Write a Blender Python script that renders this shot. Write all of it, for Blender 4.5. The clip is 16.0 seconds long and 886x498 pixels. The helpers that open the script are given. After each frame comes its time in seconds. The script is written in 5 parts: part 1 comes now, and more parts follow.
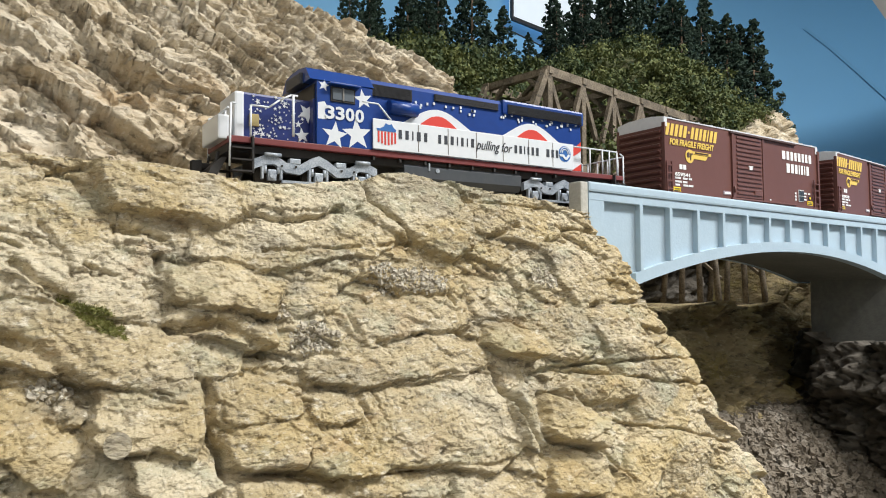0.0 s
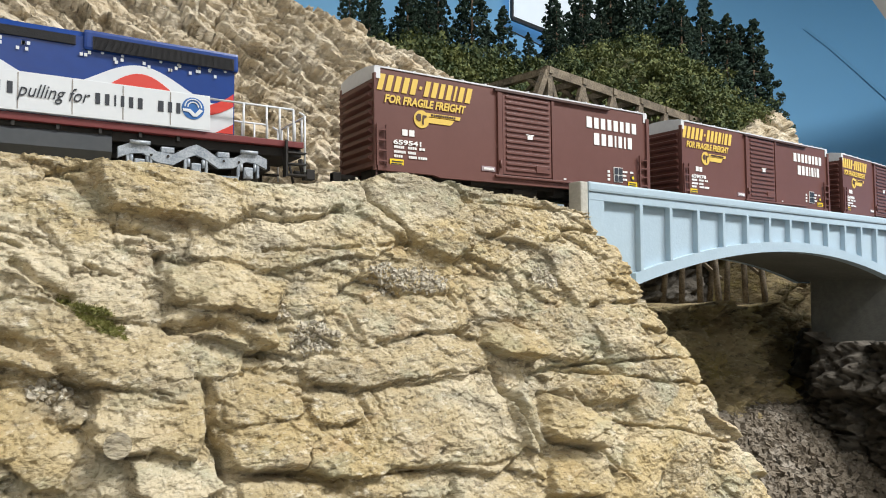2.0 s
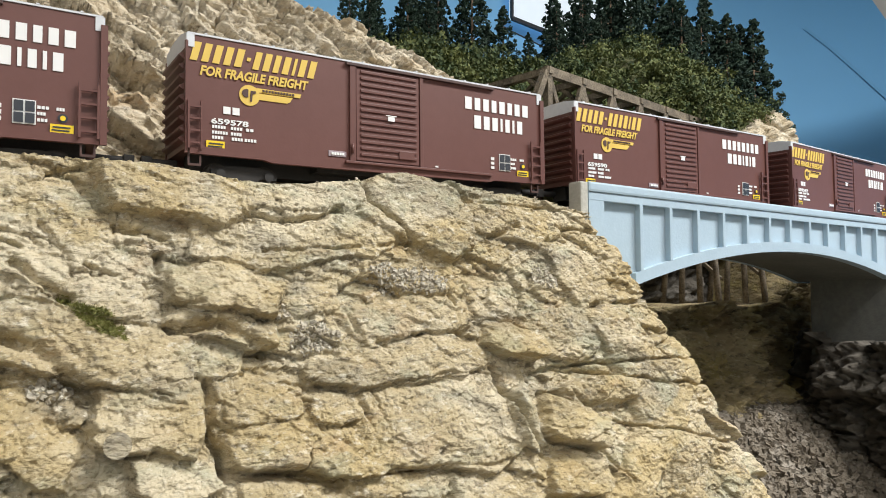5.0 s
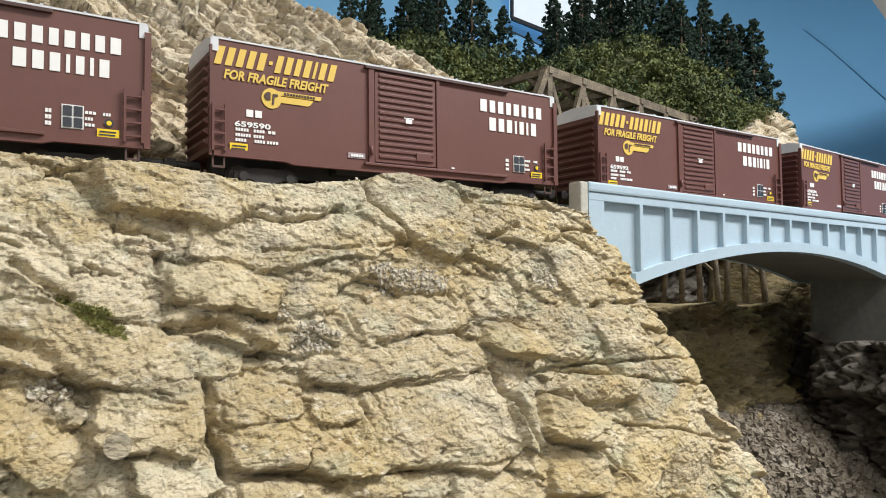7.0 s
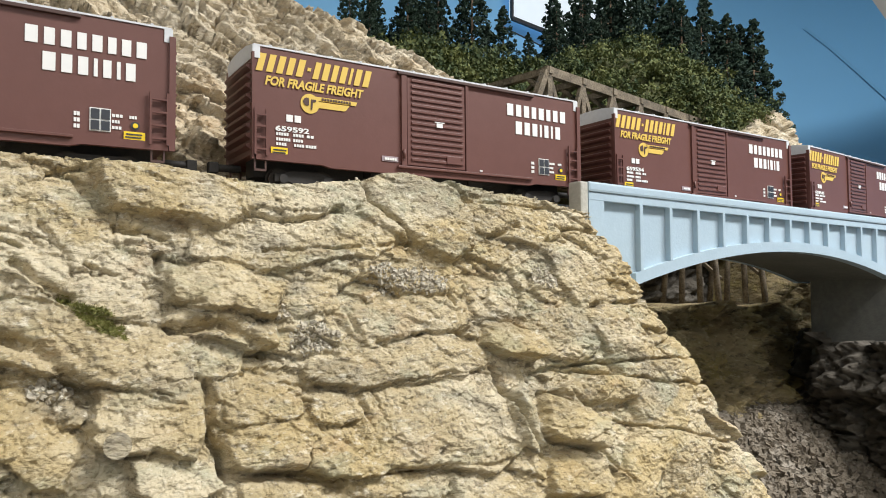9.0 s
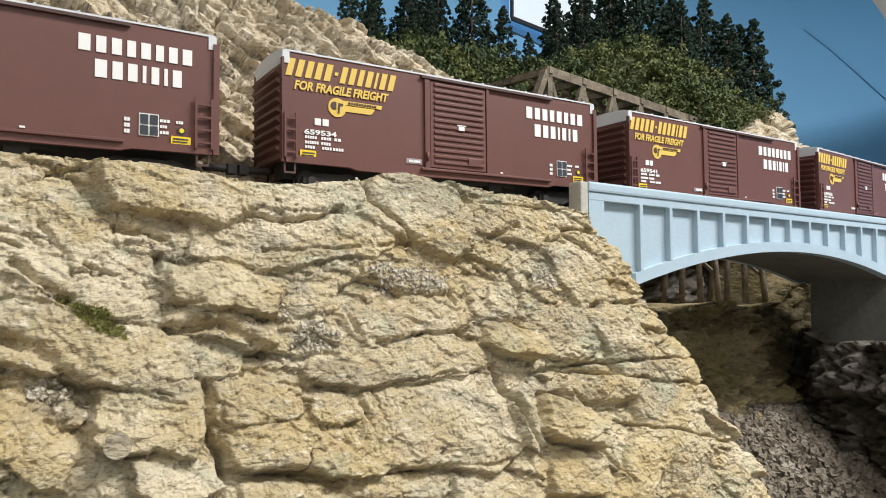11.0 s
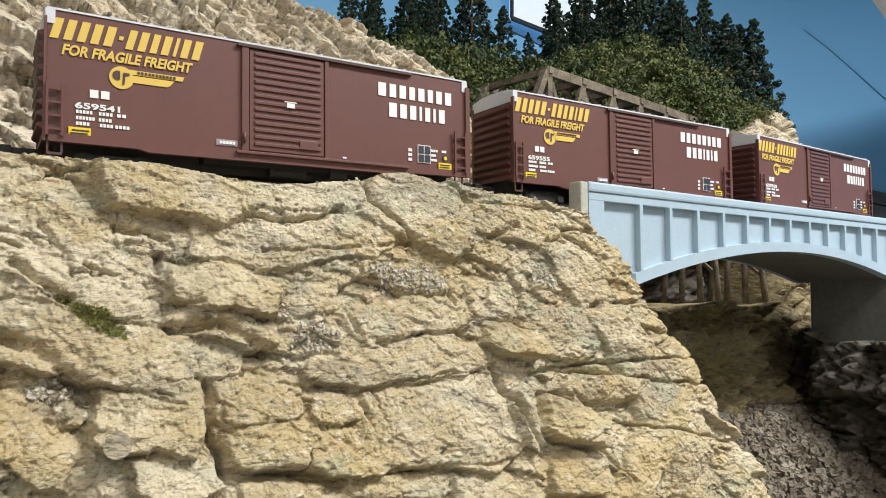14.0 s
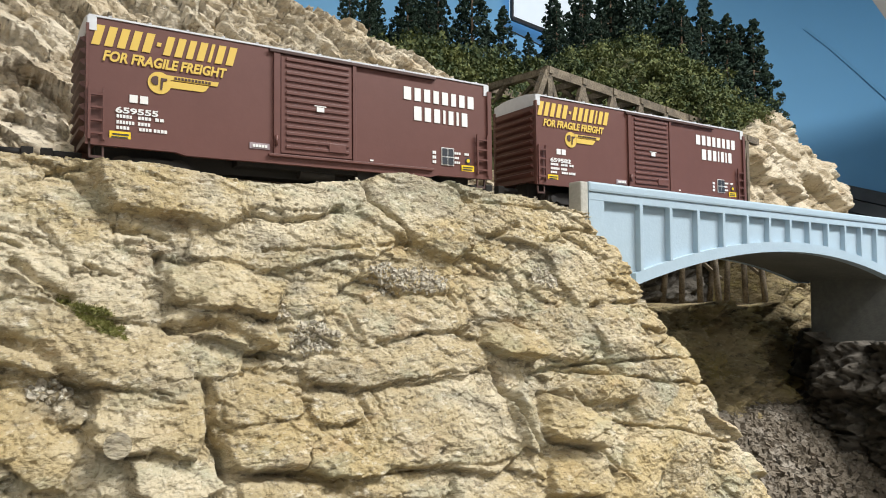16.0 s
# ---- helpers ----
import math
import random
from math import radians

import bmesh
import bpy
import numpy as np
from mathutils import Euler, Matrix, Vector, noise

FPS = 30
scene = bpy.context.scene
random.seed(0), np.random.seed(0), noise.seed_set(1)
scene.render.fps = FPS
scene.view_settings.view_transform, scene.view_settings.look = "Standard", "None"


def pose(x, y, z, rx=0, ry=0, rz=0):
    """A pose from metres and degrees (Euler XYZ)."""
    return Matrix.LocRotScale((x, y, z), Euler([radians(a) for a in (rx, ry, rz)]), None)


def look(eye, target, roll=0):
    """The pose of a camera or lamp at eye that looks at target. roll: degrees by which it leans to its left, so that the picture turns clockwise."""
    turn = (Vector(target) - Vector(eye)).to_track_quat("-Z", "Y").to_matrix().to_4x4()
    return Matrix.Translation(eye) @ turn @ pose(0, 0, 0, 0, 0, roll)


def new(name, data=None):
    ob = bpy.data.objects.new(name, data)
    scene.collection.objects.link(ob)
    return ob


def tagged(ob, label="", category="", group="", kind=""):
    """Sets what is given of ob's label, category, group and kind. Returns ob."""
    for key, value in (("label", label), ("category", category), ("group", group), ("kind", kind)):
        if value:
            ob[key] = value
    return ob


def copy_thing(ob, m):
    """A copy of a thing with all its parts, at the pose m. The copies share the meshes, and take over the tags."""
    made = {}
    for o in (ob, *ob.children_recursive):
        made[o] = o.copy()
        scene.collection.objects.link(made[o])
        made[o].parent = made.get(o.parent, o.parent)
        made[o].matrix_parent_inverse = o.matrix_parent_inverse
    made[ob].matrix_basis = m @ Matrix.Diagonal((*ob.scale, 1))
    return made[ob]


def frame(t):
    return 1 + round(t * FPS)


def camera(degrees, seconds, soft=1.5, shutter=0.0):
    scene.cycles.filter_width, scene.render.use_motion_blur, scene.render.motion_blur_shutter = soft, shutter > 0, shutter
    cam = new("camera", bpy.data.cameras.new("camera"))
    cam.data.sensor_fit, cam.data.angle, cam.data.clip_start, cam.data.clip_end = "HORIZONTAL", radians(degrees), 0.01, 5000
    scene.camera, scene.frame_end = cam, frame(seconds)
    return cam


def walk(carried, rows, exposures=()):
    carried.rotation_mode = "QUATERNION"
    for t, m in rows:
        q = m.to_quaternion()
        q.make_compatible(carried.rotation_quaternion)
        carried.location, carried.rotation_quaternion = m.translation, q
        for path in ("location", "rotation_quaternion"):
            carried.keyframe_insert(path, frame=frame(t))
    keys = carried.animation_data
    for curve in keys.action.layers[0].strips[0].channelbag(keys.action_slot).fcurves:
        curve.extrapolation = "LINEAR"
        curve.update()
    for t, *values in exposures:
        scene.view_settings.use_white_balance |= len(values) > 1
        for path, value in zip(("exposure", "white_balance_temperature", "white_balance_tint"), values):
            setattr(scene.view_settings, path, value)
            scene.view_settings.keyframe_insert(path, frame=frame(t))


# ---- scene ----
Z0 = 1.25  # height of the eye above the room's floor
cam = camera(64.28, 16.0, soft=1.0)
EYE = Vector((0.0, 0.0, Z0))
YAW, TILT = radians(33.0), radians(3.306)
AIM = EYE + Vector((math.sin(YAW) * math.cos(TILT), math.cos(YAW) * math.cos(TILT), math.sin(TILT)))
walk(cam, [(0.0, look(EYE, AIM, 0.19)), (16.0, look(EYE, AIM, 0.19))], exposures=[(0.0, 0.0), (16.0, 0.0)])

# ---- light: an unseen main ceiling lamp, and two lamps added as fill ----
world = bpy.data.worlds.new("room_air")
scene.world = world
world.use_nodes = True
world.node_tree.nodes["Background"].inputs[0].default_value = (0.75, 0.85, 1.0, 1)
world.node_tree.nodes["Background"].inputs[1].default_value = 0.05


def ceiling_lamp(x, y, z, w, d, watts, colour):
    data = bpy.data.lights.new("ceiling_lamp", "AREA")
    data.shape, data.size, data.size_y, data.energy, data.color = "RECTANGLE", w, d, watts, colour
    ob = new("ceiling_lamp", data)
    ob.matrix_world = pose(x, y, z)
    return ob


ceiling_lamp(1.0, -0.42, 2.38, 1.2, 0.22, 51, (0.99, 0.975, 0.955))
# weak fill from the left, added
ceiling_lamp(-0.75, -0.7, 2.38, 1.2, 0.22, 9, (1.0, 0.97, 0.93))
# fill from further back, added to reach the canyon under the arch
ceiling_lamp(-0.35, -2.1, 2.38, 1.2, 0.22, 20, (0.99, 0.975, 0.955))


# ---- materials ----
def material(name, colour, rough=0.6, metal=0.0, second=None, scale=40.0, amount=0.5, bump=0.0, bump_scale=300.0, coat=0.0, spread=0.2):
    """A base colour mottled with a second one at two sizes, and fine relief."""
    mat = bpy.data.materials.new(name)
    mat.use_nodes = True
    nt = mat.node_tree
    b = nt.nodes["Principled BSDF"]
    b.inputs["Base Color"].default_value = (*colour, 1)
    b.inputs["Roughness"].default_value = rough
    b.inputs["Metallic"].default_value = metal
    b.inputs["Coat Weight"].default_value = coat
    tc = nt.nodes.new("ShaderNodeTexCoord")
    if second:
        n1, n2, mix, ramp, add = (nt.nodes.new("ShaderNode" + k) for k in ("TexNoise", "TexNoise", "Mix", "MapRange", "Math"))
        n1.inputs["Scale"].default_value, n1.inputs["Detail"].default_value = scale, 6
        n2.inputs["Scale"].default_value, n2.inputs["Detail"].default_value = scale * 7, 4
        nt.links.new(tc.outputs["Object"], n1.inputs["Vector"])
        nt.links.new(tc.outputs["Object"], n2.inputs["Vector"])
        add.operation = "ADD"
        nt.links.new(n1.outputs["Fac"], add.inputs[0])
        nt.links.new(n2.outputs["Fac"], add.inputs[1])
        ramp.inputs["From Min"].default_value, ramp.inputs["From Max"].default_value = 1 - spread, 1 + spread
        ramp.inputs["To Max"].default_value = amount
        nt.links.new(add.outputs[0], ramp.inputs["Value"])
        mix.data_type = "RGBA"
        mix.inputs[6].default_value, mix.inputs[7].default_value = (*colour, 1), (*second, 1)
        nt.links.new(ramp.outputs[0], mix.inputs[0])
        nt.links.new(mix.outputs[2], b.inputs["Base Color"])
    if bump:
        nb, bp = nt.nodes.new("ShaderNodeTexNoise"), nt.nodes.new("ShaderNodeBump")
        nb.inputs["Scale"].default_value, nb.inputs["Detail"].default_value = bump_scale, 5
        nt.links.new(tc.outputs["Object"], nb.inputs["Vector"])
        bp.inputs["Strength"].default_value, bp.inputs["Distance"].default_value = bump, 1.0 / bump_scale
        nt.links.new(nb.outputs["Fac"], bp.inputs["Height"])
        nt.links.new(bp.outputs[0], b.inputs["Normal"])
    return mat


def rock_material(name, colours, scale=22.0, bump=0.6, wash=None):
    """Cast rock: washes of several earth colours at several sizes, with grainy relief. wash: grey gravel between the slabs, by the mesh's slab value."""
    mat = bpy.data.materials.new(name)
    mat.use_nodes = True
    nt = mat.node_tree
    b = nt.nodes["Principled BSDF"]
    b.inputs["Roughness"].default_value = 0.88
    b.inputs["Specular IOR Level"].default_value = 0.25
    tc = nt.nodes.new("ShaderNodeTexCoord")
    mapping = nt.nodes.new("ShaderNodeMapping")
    mapping.inputs["Scale"].default_value = (0.8, 0.8, 1.6)
    mapping.inputs["Rotation"].default_value = (0, 0.2, 0)
    nt.links.new(tc.outputs["Object"], mapping.inputs["Vector"])
    last = None
    for i, (colour, size, low, high, most) in enumerate(colours):
        if last is None:
            rgb = nt.nodes.new("ShaderNodeRGB")
            rgb.outputs[0].default_value = (*colour, 1)
            last = rgb.outputs[0]
            continue
        n, ramp, mix = (nt.nodes.new("ShaderNode" + k) for k in ("TexNoise", "MapRange", "Mix"))
        n.noise_dimensions = "4D"
        n.inputs["W"].default_value = 3.7 * i
        n.inputs["Scale"].default_value, n.inputs["Detail"].default_value = scale * size, 7
        n.inputs["Roughness"].default_value = 0.62
        nt.links.new(mapping.outputs[0], n.inputs["Vector"])
        ramp.inputs["From Min"].default_value, ramp.inputs["From Max"].default_value = low, high
        ramp.inputs["To Max"].default_value = most
        nt.links.new(n.outputs["Fac"], ramp.inputs["Value"])
        mix.data_type = "RGBA"
        nt.links.new(ramp.outputs[0], mix.inputs[0])
        nt.links.new(last, mix.inputs[6])
        mix.inputs[7].default_value = (*colour, 1)
        last = mix.outputs[2]
    if wash:
        at, n, take, ramp, mix = (nt.nodes.new("ShaderNode" + k) for k in ("Attribute", "TexNoise", "Math", "MapRange", "Mix"))
        at.attribute_name = "slab"
        n.inputs["Scale"].default_value, n.inputs["Detail"].default_value = scale * 9, 6
        nt.links.new(mapping.outputs[0], n.inputs["Vector"])
        take.operation = "SUBTRACT"
        nt.links.new(n.outputs["Fac"], take.inputs[0])
        nt.links.new(at.outputs["Fac"], take.inputs[1])
        ramp.inputs["From Min"].default_value, ramp.inputs["From Max"].default_value = 0.15, 0.55
        ramp.inputs["To Max"].default_value = 0.6
        nt.links.new(take.outputs[0], ramp.inputs["Value"])
        mix.data_type = "RGBA"
        nt.links.new(ramp.outputs[0], mix.inputs[0])
        nt.links.new(last, mix.inputs[6])
        mix.inputs[7].default_value = (*wash, 1)
        last = mix.outputs[2]
        for sign, colour, low, high in ((1.0, (0.46, 0.34, 0.14), 0.35, 1.3), (-1.0, (0.3, 0.31, 0.25), 0.4, 1.2)):
            at, by, add, ramp, mix = (nt.nodes.new("ShaderNode" + k) for k in ("Attribute", "Math", "Math", "MapRange", "Mix"))
            at.attribute_name = "stain"
            by.operation, by.inputs[1].default_value = "MULTIPLY", sign
            nt.links.new(at.outputs["Fac"], by.inputs[0])
            nt.links.new(by.outputs[0], add.inputs[0])
            nt.links.new(n.outputs["Fac"], add.inputs[1])
            ramp.inputs["From Min"].default_value, ramp.inputs["From Max"].default_value = low + 0.25, high + 0.25
            ramp.inputs["To Max"].default_value = 0.38
            nt.links.new(add.outputs[0], ramp.inputs["Value"])
            mix.data_type = "RGBA"
            nt.links.new(ramp.outputs[0], mix.inputs[0])
            nt.links.new(last, mix.inputs[6])
            mix.inputs[7].default_value = (*colour, 1)
            last = mix.outputs[2]
    nt.links.new(last, b.inputs["Base Color"])
    before = None
    for size, strength in ((90.0, bump), (420.0, bump * 0.9), (1500.0, bump * 0.45)):
        nb, bp = nt.nodes.new("ShaderNodeTexNoise"), nt.nodes.new("ShaderNodeBump")
        nb.inputs["Scale"].default_value, nb.inputs["Detail"].default_value, nb.inputs["Roughness"].default_value = size, 6, 0.6
        nt.links.new(mapping.outputs[0], nb.inputs["Vector"])
        bp.inputs["Strength"].default_value, bp.inputs["Distance"].default_value = strength, 0.9 / size
        nt.links.new(nb.outputs["Fac"], bp.inputs["Height"])
        if before:
            nt.links.new(before, bp.inputs["Normal"])
        before = bp.outputs[0]
    nt.links.new(before, b.inputs["Normal"])
    return mat


ROCK = rock_material("tan_rock", [((0.46, 0.375, 0.225), 1, 0, 1, 1), ((0.62, 0.545, 0.39), 1.1, 0.45, 0.58, 0.9), ((0.45, 0.335, 0.14), 0.9, 0.51, 0.62, 0.5),
                                  ((0.27, 0.24, 0.175), 1.6, 0.52, 0.63, 0.75), ((0.36, 0.37, 0.27), 2.2, 0.53, 0.65, 0.6), ((0.4, 0.27, 0.15), 3.1, 0.57, 0.68, 0.4), ((0.13, 0.105, 0.07), 10, 0.55, 0.65, 0.75),
                                  ((0.74, 0.69, 0.56), 15, 0.55, 0.66, 0.65), ((0.1, 0.08, 0.055), 34, 0.565, 0.66, 0.55), ((0.8, 0.75, 0.64), 48, 0.58, 0.68, 0.5)], wash=(0.33, 0.3, 0.235))
ROCK_BACK = rock_material("pale_tan_rock", [((0.56, 0.47, 0.33), 1, 0, 1, 1), ((0.7, 0.63, 0.5), 1.0, 0.45, 0.62, 0.85), ((0.48, 0.34, 0.19), 0.9, 0.55, 0.68, 0.7),
                                            ((0.27, 0.22, 0.155), 2.5, 0.54, 0.66, 0.7), ((0.15, 0.115, 0.08), 9, 0.56, 0.68, 0.75), ((0.76, 0.7, 0.58), 14, 0.56, 0.67, 0.65)])
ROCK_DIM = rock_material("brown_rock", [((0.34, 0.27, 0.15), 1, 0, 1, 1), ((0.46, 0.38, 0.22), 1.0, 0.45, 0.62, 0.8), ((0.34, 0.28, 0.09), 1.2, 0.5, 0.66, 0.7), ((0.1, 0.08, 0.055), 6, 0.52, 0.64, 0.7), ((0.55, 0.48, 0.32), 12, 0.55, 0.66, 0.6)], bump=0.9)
# rock below the bridges: a darker copy, with the shade painted in
ROCK_SHADED = rock_material("shade_dark_rock", [((0.09, 0.08, 0.065), 1, 0, 1, 1), ((0.15, 0.14, 0.12), 1.4, 0.48, 0.66, 0.8), ((0.06, 0.05, 0.04), 5, 0.54, 0.7, 0.7)])
RUBBLE = rock_material("grey_brown_rubble", [((0.2, 0.17, 0.13), 1, 0, 1, 1), ((0.44, 0.4, 0.34), 2, 0.5, 0.66, 0.8), ((0.16, 0.13, 0.1), 3, 0.52, 0.7, 0.7)])
CHIPS = rock_material("grey_tan_chips", [((0.46, 0.41, 0.32), 1, 0, 1, 1), ((0.62, 0.58, 0.48), 12, 0.48, 0.58, 0.9), ((0.28, 0.24, 0.18), 20, 0.55, 0.66, 0.7)])
BRIDGE = material("pale_blue_grey_paint", (0.385, 0.495, 0.575), 0.5, second=(0.435, 0.55, 0.63), scale=25, bump=0.08, bump_scale=500)
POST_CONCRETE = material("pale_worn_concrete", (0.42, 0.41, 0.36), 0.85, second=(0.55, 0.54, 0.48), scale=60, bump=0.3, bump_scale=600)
# concrete under the arch bridge, darkened in colour to stand for its shade
CONCRETE_SHADED = material("shade_grey_concrete", (0.12, 0.125, 0.115), 0.85, second=(0.19, 0.19, 0.17), scale=40, bump=0.3, bump_scale=600)
BROWN = material("boxcar_brown_paint", (0.125, 0.048, 0.038), 0.5, second=(0.145, 0.058, 0.047), scale=30, bump=0.03, bump_scale=900)
BROWN_DARK = material("dark_brown_metal", (0.06, 0.03, 0.026), 0.6, second=(0.1, 0.05, 0.04), scale=80)
ROOF_GREY = material("galvanised_roof", (0.62, 0.64, 0.66), 0.45, 0.0, second=(0.74, 0.76, 0.78), scale=60)
BLACK = material("black_underframe", (0.015, 0.014, 0.013), 0.7, second=(0.034, 0.028, 0.024), scale=120)
WHITE = material("white_lettering", (0.82, 0.82, 0.8), 0.5)
YELLOW = material("yellow_lettering", (0.72, 0.5, 0.1), 0.5)
YELLOW_PLATE = material("bright_yellow_plate", (0.85, 0.6, 0.02), 0.45)
BLUE = material("deep_blue_enamel", (0.003, 0.036, 0.2), 0.36, second=(0.004, 0.045, 0.24), scale=40, coat=0.1)
NAVY = material("navy_enamel", (0.012, 0.025, 0.13), 0.35, second=(0.018, 0.035, 0.18), scale=60, coat=0.3)
ENAMEL_WHITE = material("white_enamel", (0.69, 0.72, 0.74), 0.35, second=(0.62, 0.66, 0.69), scale=50, coat=0.2)
RED = material("red_enamel", (0.62, 0.06, 0.045), 0.35, coat=0.2)
SILVER = material("silver_truck_paint", (0.46, 0.5, 0.54), 0.4, 0.25, second=(0.2, 0.24, 0.29), scale=190, amount=0.85)
STEEL = material("worn_steel", (0.42, 0.4, 0.38), 0.35, 0.9, second=(0.2, 0.17, 0.14), scale=200)
WHEEL = material("dark_wheel_steel", (0.05, 0.045, 0.04), 0.5, 0.6, second=(0.1, 0.08, 0.06), scale=200)
INK = material("dark_ink", (0.03, 0.035, 0.045), 0.5)
LOGO_BLUE = material("logo_blue", (0.03, 0.13, 0.38), 0.4)
TANK_GREY = material("dark_grey_tank", (0.05, 0.057, 0.065), 0.4, second=(0.075, 0.08, 0.085), scale=60)
GRILLE = material("black_grille", (0.008, 0.008, 0.01), 0.5)
TIMBER = material("weathered_timber", (0.08, 0.064, 0.045), 0.85, second=(0.26, 0.21, 0.145), scale=90, amount=0.8, bump=0.5, bump_scale=700)
BALLAST = material("brown_ballast", (0.25, 0.21, 0.17), 0.95, second=(0.42, 0.37, 0.3), scale=350, amount=0.9, bump=0.9, bump_scale=900)
NEEDLES = material("dark_needles", (0.011, 0.028, 0.018), 0.8, second=(0.026, 0.056, 0.03), scale=60, amount=0.8)
BARK = material("brown_bark", (0.12, 0.08, 0.05), 0.9, second=(0.2, 0.15, 0.1), scale=200)
LEAVES = material("olive_leaves", (0.025, 0.05, 0.016), 0.8, second=(0.15, 0.165, 0.045), scale=26, amount=0.9)
GRASS = material("moss_green_fibre", (0.14, 0.15, 0.035), 0.85, second=(0.34, 0.33, 0.11), scale=160, amount=0.9)
HILL_SOIL = material("mossy_soil", (0.07, 0.085, 0.03), 0.95, second=(0.16, 0.14, 0.07), scale=40, bump=0.8, bump_scale=250)
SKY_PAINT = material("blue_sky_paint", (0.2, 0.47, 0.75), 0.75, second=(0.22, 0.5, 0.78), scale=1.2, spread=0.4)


def shade_sky(mat):
    """Shade painted into the sky: its colour grows deeper towards the upper right end of the board."""
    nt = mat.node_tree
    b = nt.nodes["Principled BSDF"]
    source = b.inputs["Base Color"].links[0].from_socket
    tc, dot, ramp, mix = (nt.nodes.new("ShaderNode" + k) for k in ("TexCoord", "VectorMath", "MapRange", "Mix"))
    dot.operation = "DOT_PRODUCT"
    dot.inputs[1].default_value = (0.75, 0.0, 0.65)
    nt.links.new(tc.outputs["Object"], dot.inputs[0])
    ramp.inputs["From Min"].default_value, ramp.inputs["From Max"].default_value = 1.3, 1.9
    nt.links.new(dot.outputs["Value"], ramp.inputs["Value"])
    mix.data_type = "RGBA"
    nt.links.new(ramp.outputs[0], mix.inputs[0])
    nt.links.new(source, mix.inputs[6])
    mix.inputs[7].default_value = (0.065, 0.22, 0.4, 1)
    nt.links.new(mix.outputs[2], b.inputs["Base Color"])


shade_sky(SKY_PAINT)
WALL_PAINT = material("off_white_wall", (0.62, 0.62, 0.6), 0.8, second=(0.68, 0.67, 0.65), scale=3)
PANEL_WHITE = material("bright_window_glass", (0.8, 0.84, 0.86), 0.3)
PANEL_WHITE.node_tree.nodes["Principled BSDF"].inputs["Emission Color"].default_value = (0.75, 0.88, 1.0, 1)
PANEL_WHITE.node_tree.nodes["Principled BSDF"].inputs["Emission Strength"].default_value = 0.45
CABLE_BLACK = material("black_cable", (0.02, 0.02, 0.025), 0.5)
DARK_BOARD = material("dark_board", (0.04, 0.045, 0.05), 0.7, second=(0.07, 0.075, 0.08), scale=8)
FLOOR_GREY = material("grey_floor", (0.22, 0.21, 0.2), 0.7, second=(0.28, 0.27, 0.25), scale=5)


# ---- mesh helpers ----
def part(name, bm, mat, parent=None, label="", at=None):
    """One mesh object, under a thing or on its own."""
    me = bpy.data.meshes.new(name)
    bm.to_mesh(me)
    bm.free()
    return mesh_part(name, me, mat, parent, label, at)


def mesh_part(name, me, mat, parent=None, label="", at=None):
    if not me.materials:
        me.materials.append(mat)
    ob = new(name, me)
    if parent:
        ob.parent = parent
    if at is not None:
        ob.matrix_basis = at
    if label:
        ob["label"] = label
    return ob


def thing(name, label, category, group="", at=None, kind=""):
    ob = new(name)
    ob.empty_display_size = 0.02
    if at is not None:
        ob.matrix_basis = at
    return tagged(ob, label, category, group, kind)


def box(bm, x0, x1, y0, y1, z0, z1, bevel=0.0):
    vs = [bm.verts.new((x, y, z)) for x in (x0, x1) for y in (y0, y1) for z in (z0, z1)]
    fs = [bm.faces.new([vs[i] for i in q]) for q in ((0, 1, 3, 2), (4, 6, 7, 5), (0, 4, 5, 1), (2, 3, 7, 6), (0, 2, 6, 4), (1, 5, 7, 3))]
    if bevel:
        es = list({e for f in fs for e in f.edges})
        bmesh.ops.bevel(bm, geom=es, offset=bevel, segments=2, affect="EDGES", profile=0.6)
    return bm


def bar(bm, a, b, w, h=None, up=(0, 0, 1)):
    """A square bar from a to b."""
    a, b = Vector(a), Vector(b)
    h = h or w
    d = (b - a).normalized()
    side = d.cross(Vector(up))
    side = side.normalized() if side.length > 1e-6 else Vector((1, 0, 0))
    upw = side.cross(d)
    vs = [bm.verts.new(p + side * sx * w / 2 + upw * sz * h / 2) for p in (a, b) for sx, sz in ((-1, -1), (1, -1), (1, 1), (-1, 1))]
    for q in ((0, 1, 5, 4), (1, 2, 6, 5), (2, 3, 7, 6), (3, 0, 4, 7), (3, 2, 1, 0), (4, 5, 6, 7)):
        bm.faces.new([vs[i] for i in q])
    return bm


def rod(bm, a, b, r, n=8, r2=None):
    """A round rod from a to b."""
    a, b = Vector(a), Vector(b)
    r2 = r if r2 is None else r2
    q = (b - a).to_track_quat("Z", "Y")
    rings = [[bm.verts.new(p + q @ Vector((rr * math.cos(2 * math.pi * i / n), rr * math.sin(2 * math.pi * i / n), 0))) for i in range(n)] for p, rr in ((a, r), (b, r2))]
    for i in range(n):
        f = bm.faces.new((rings[0][i], rings[0][(i + 1) % n], rings[1][(i + 1) % n], rings[1][i]))
        f.smooth = True
    bm.faces.new(rings[0][::-1])
    bm.faces.new(rings[1])
    return bm


def plate(bm, points, y, thick=0.0003):
    """A thin plate whose outline lies in x and z; its front is at y, facing -y."""
    front = [bm.verts.new((x, y, z)) for x, z in points]
    back = [bm.verts.new((x, y + thick, z)) for x, z in points]
    n = len(points)
    bm.faces.new(front)
    bm.faces.new(back[::-1])
    for i in range(n):
        bm.faces.new((front[i], back[i], back[(i + 1) % n], front[(i + 1) % n]))
    bmesh.ops.recalc_face_normals(bm, faces=bm.faces)
    return bm


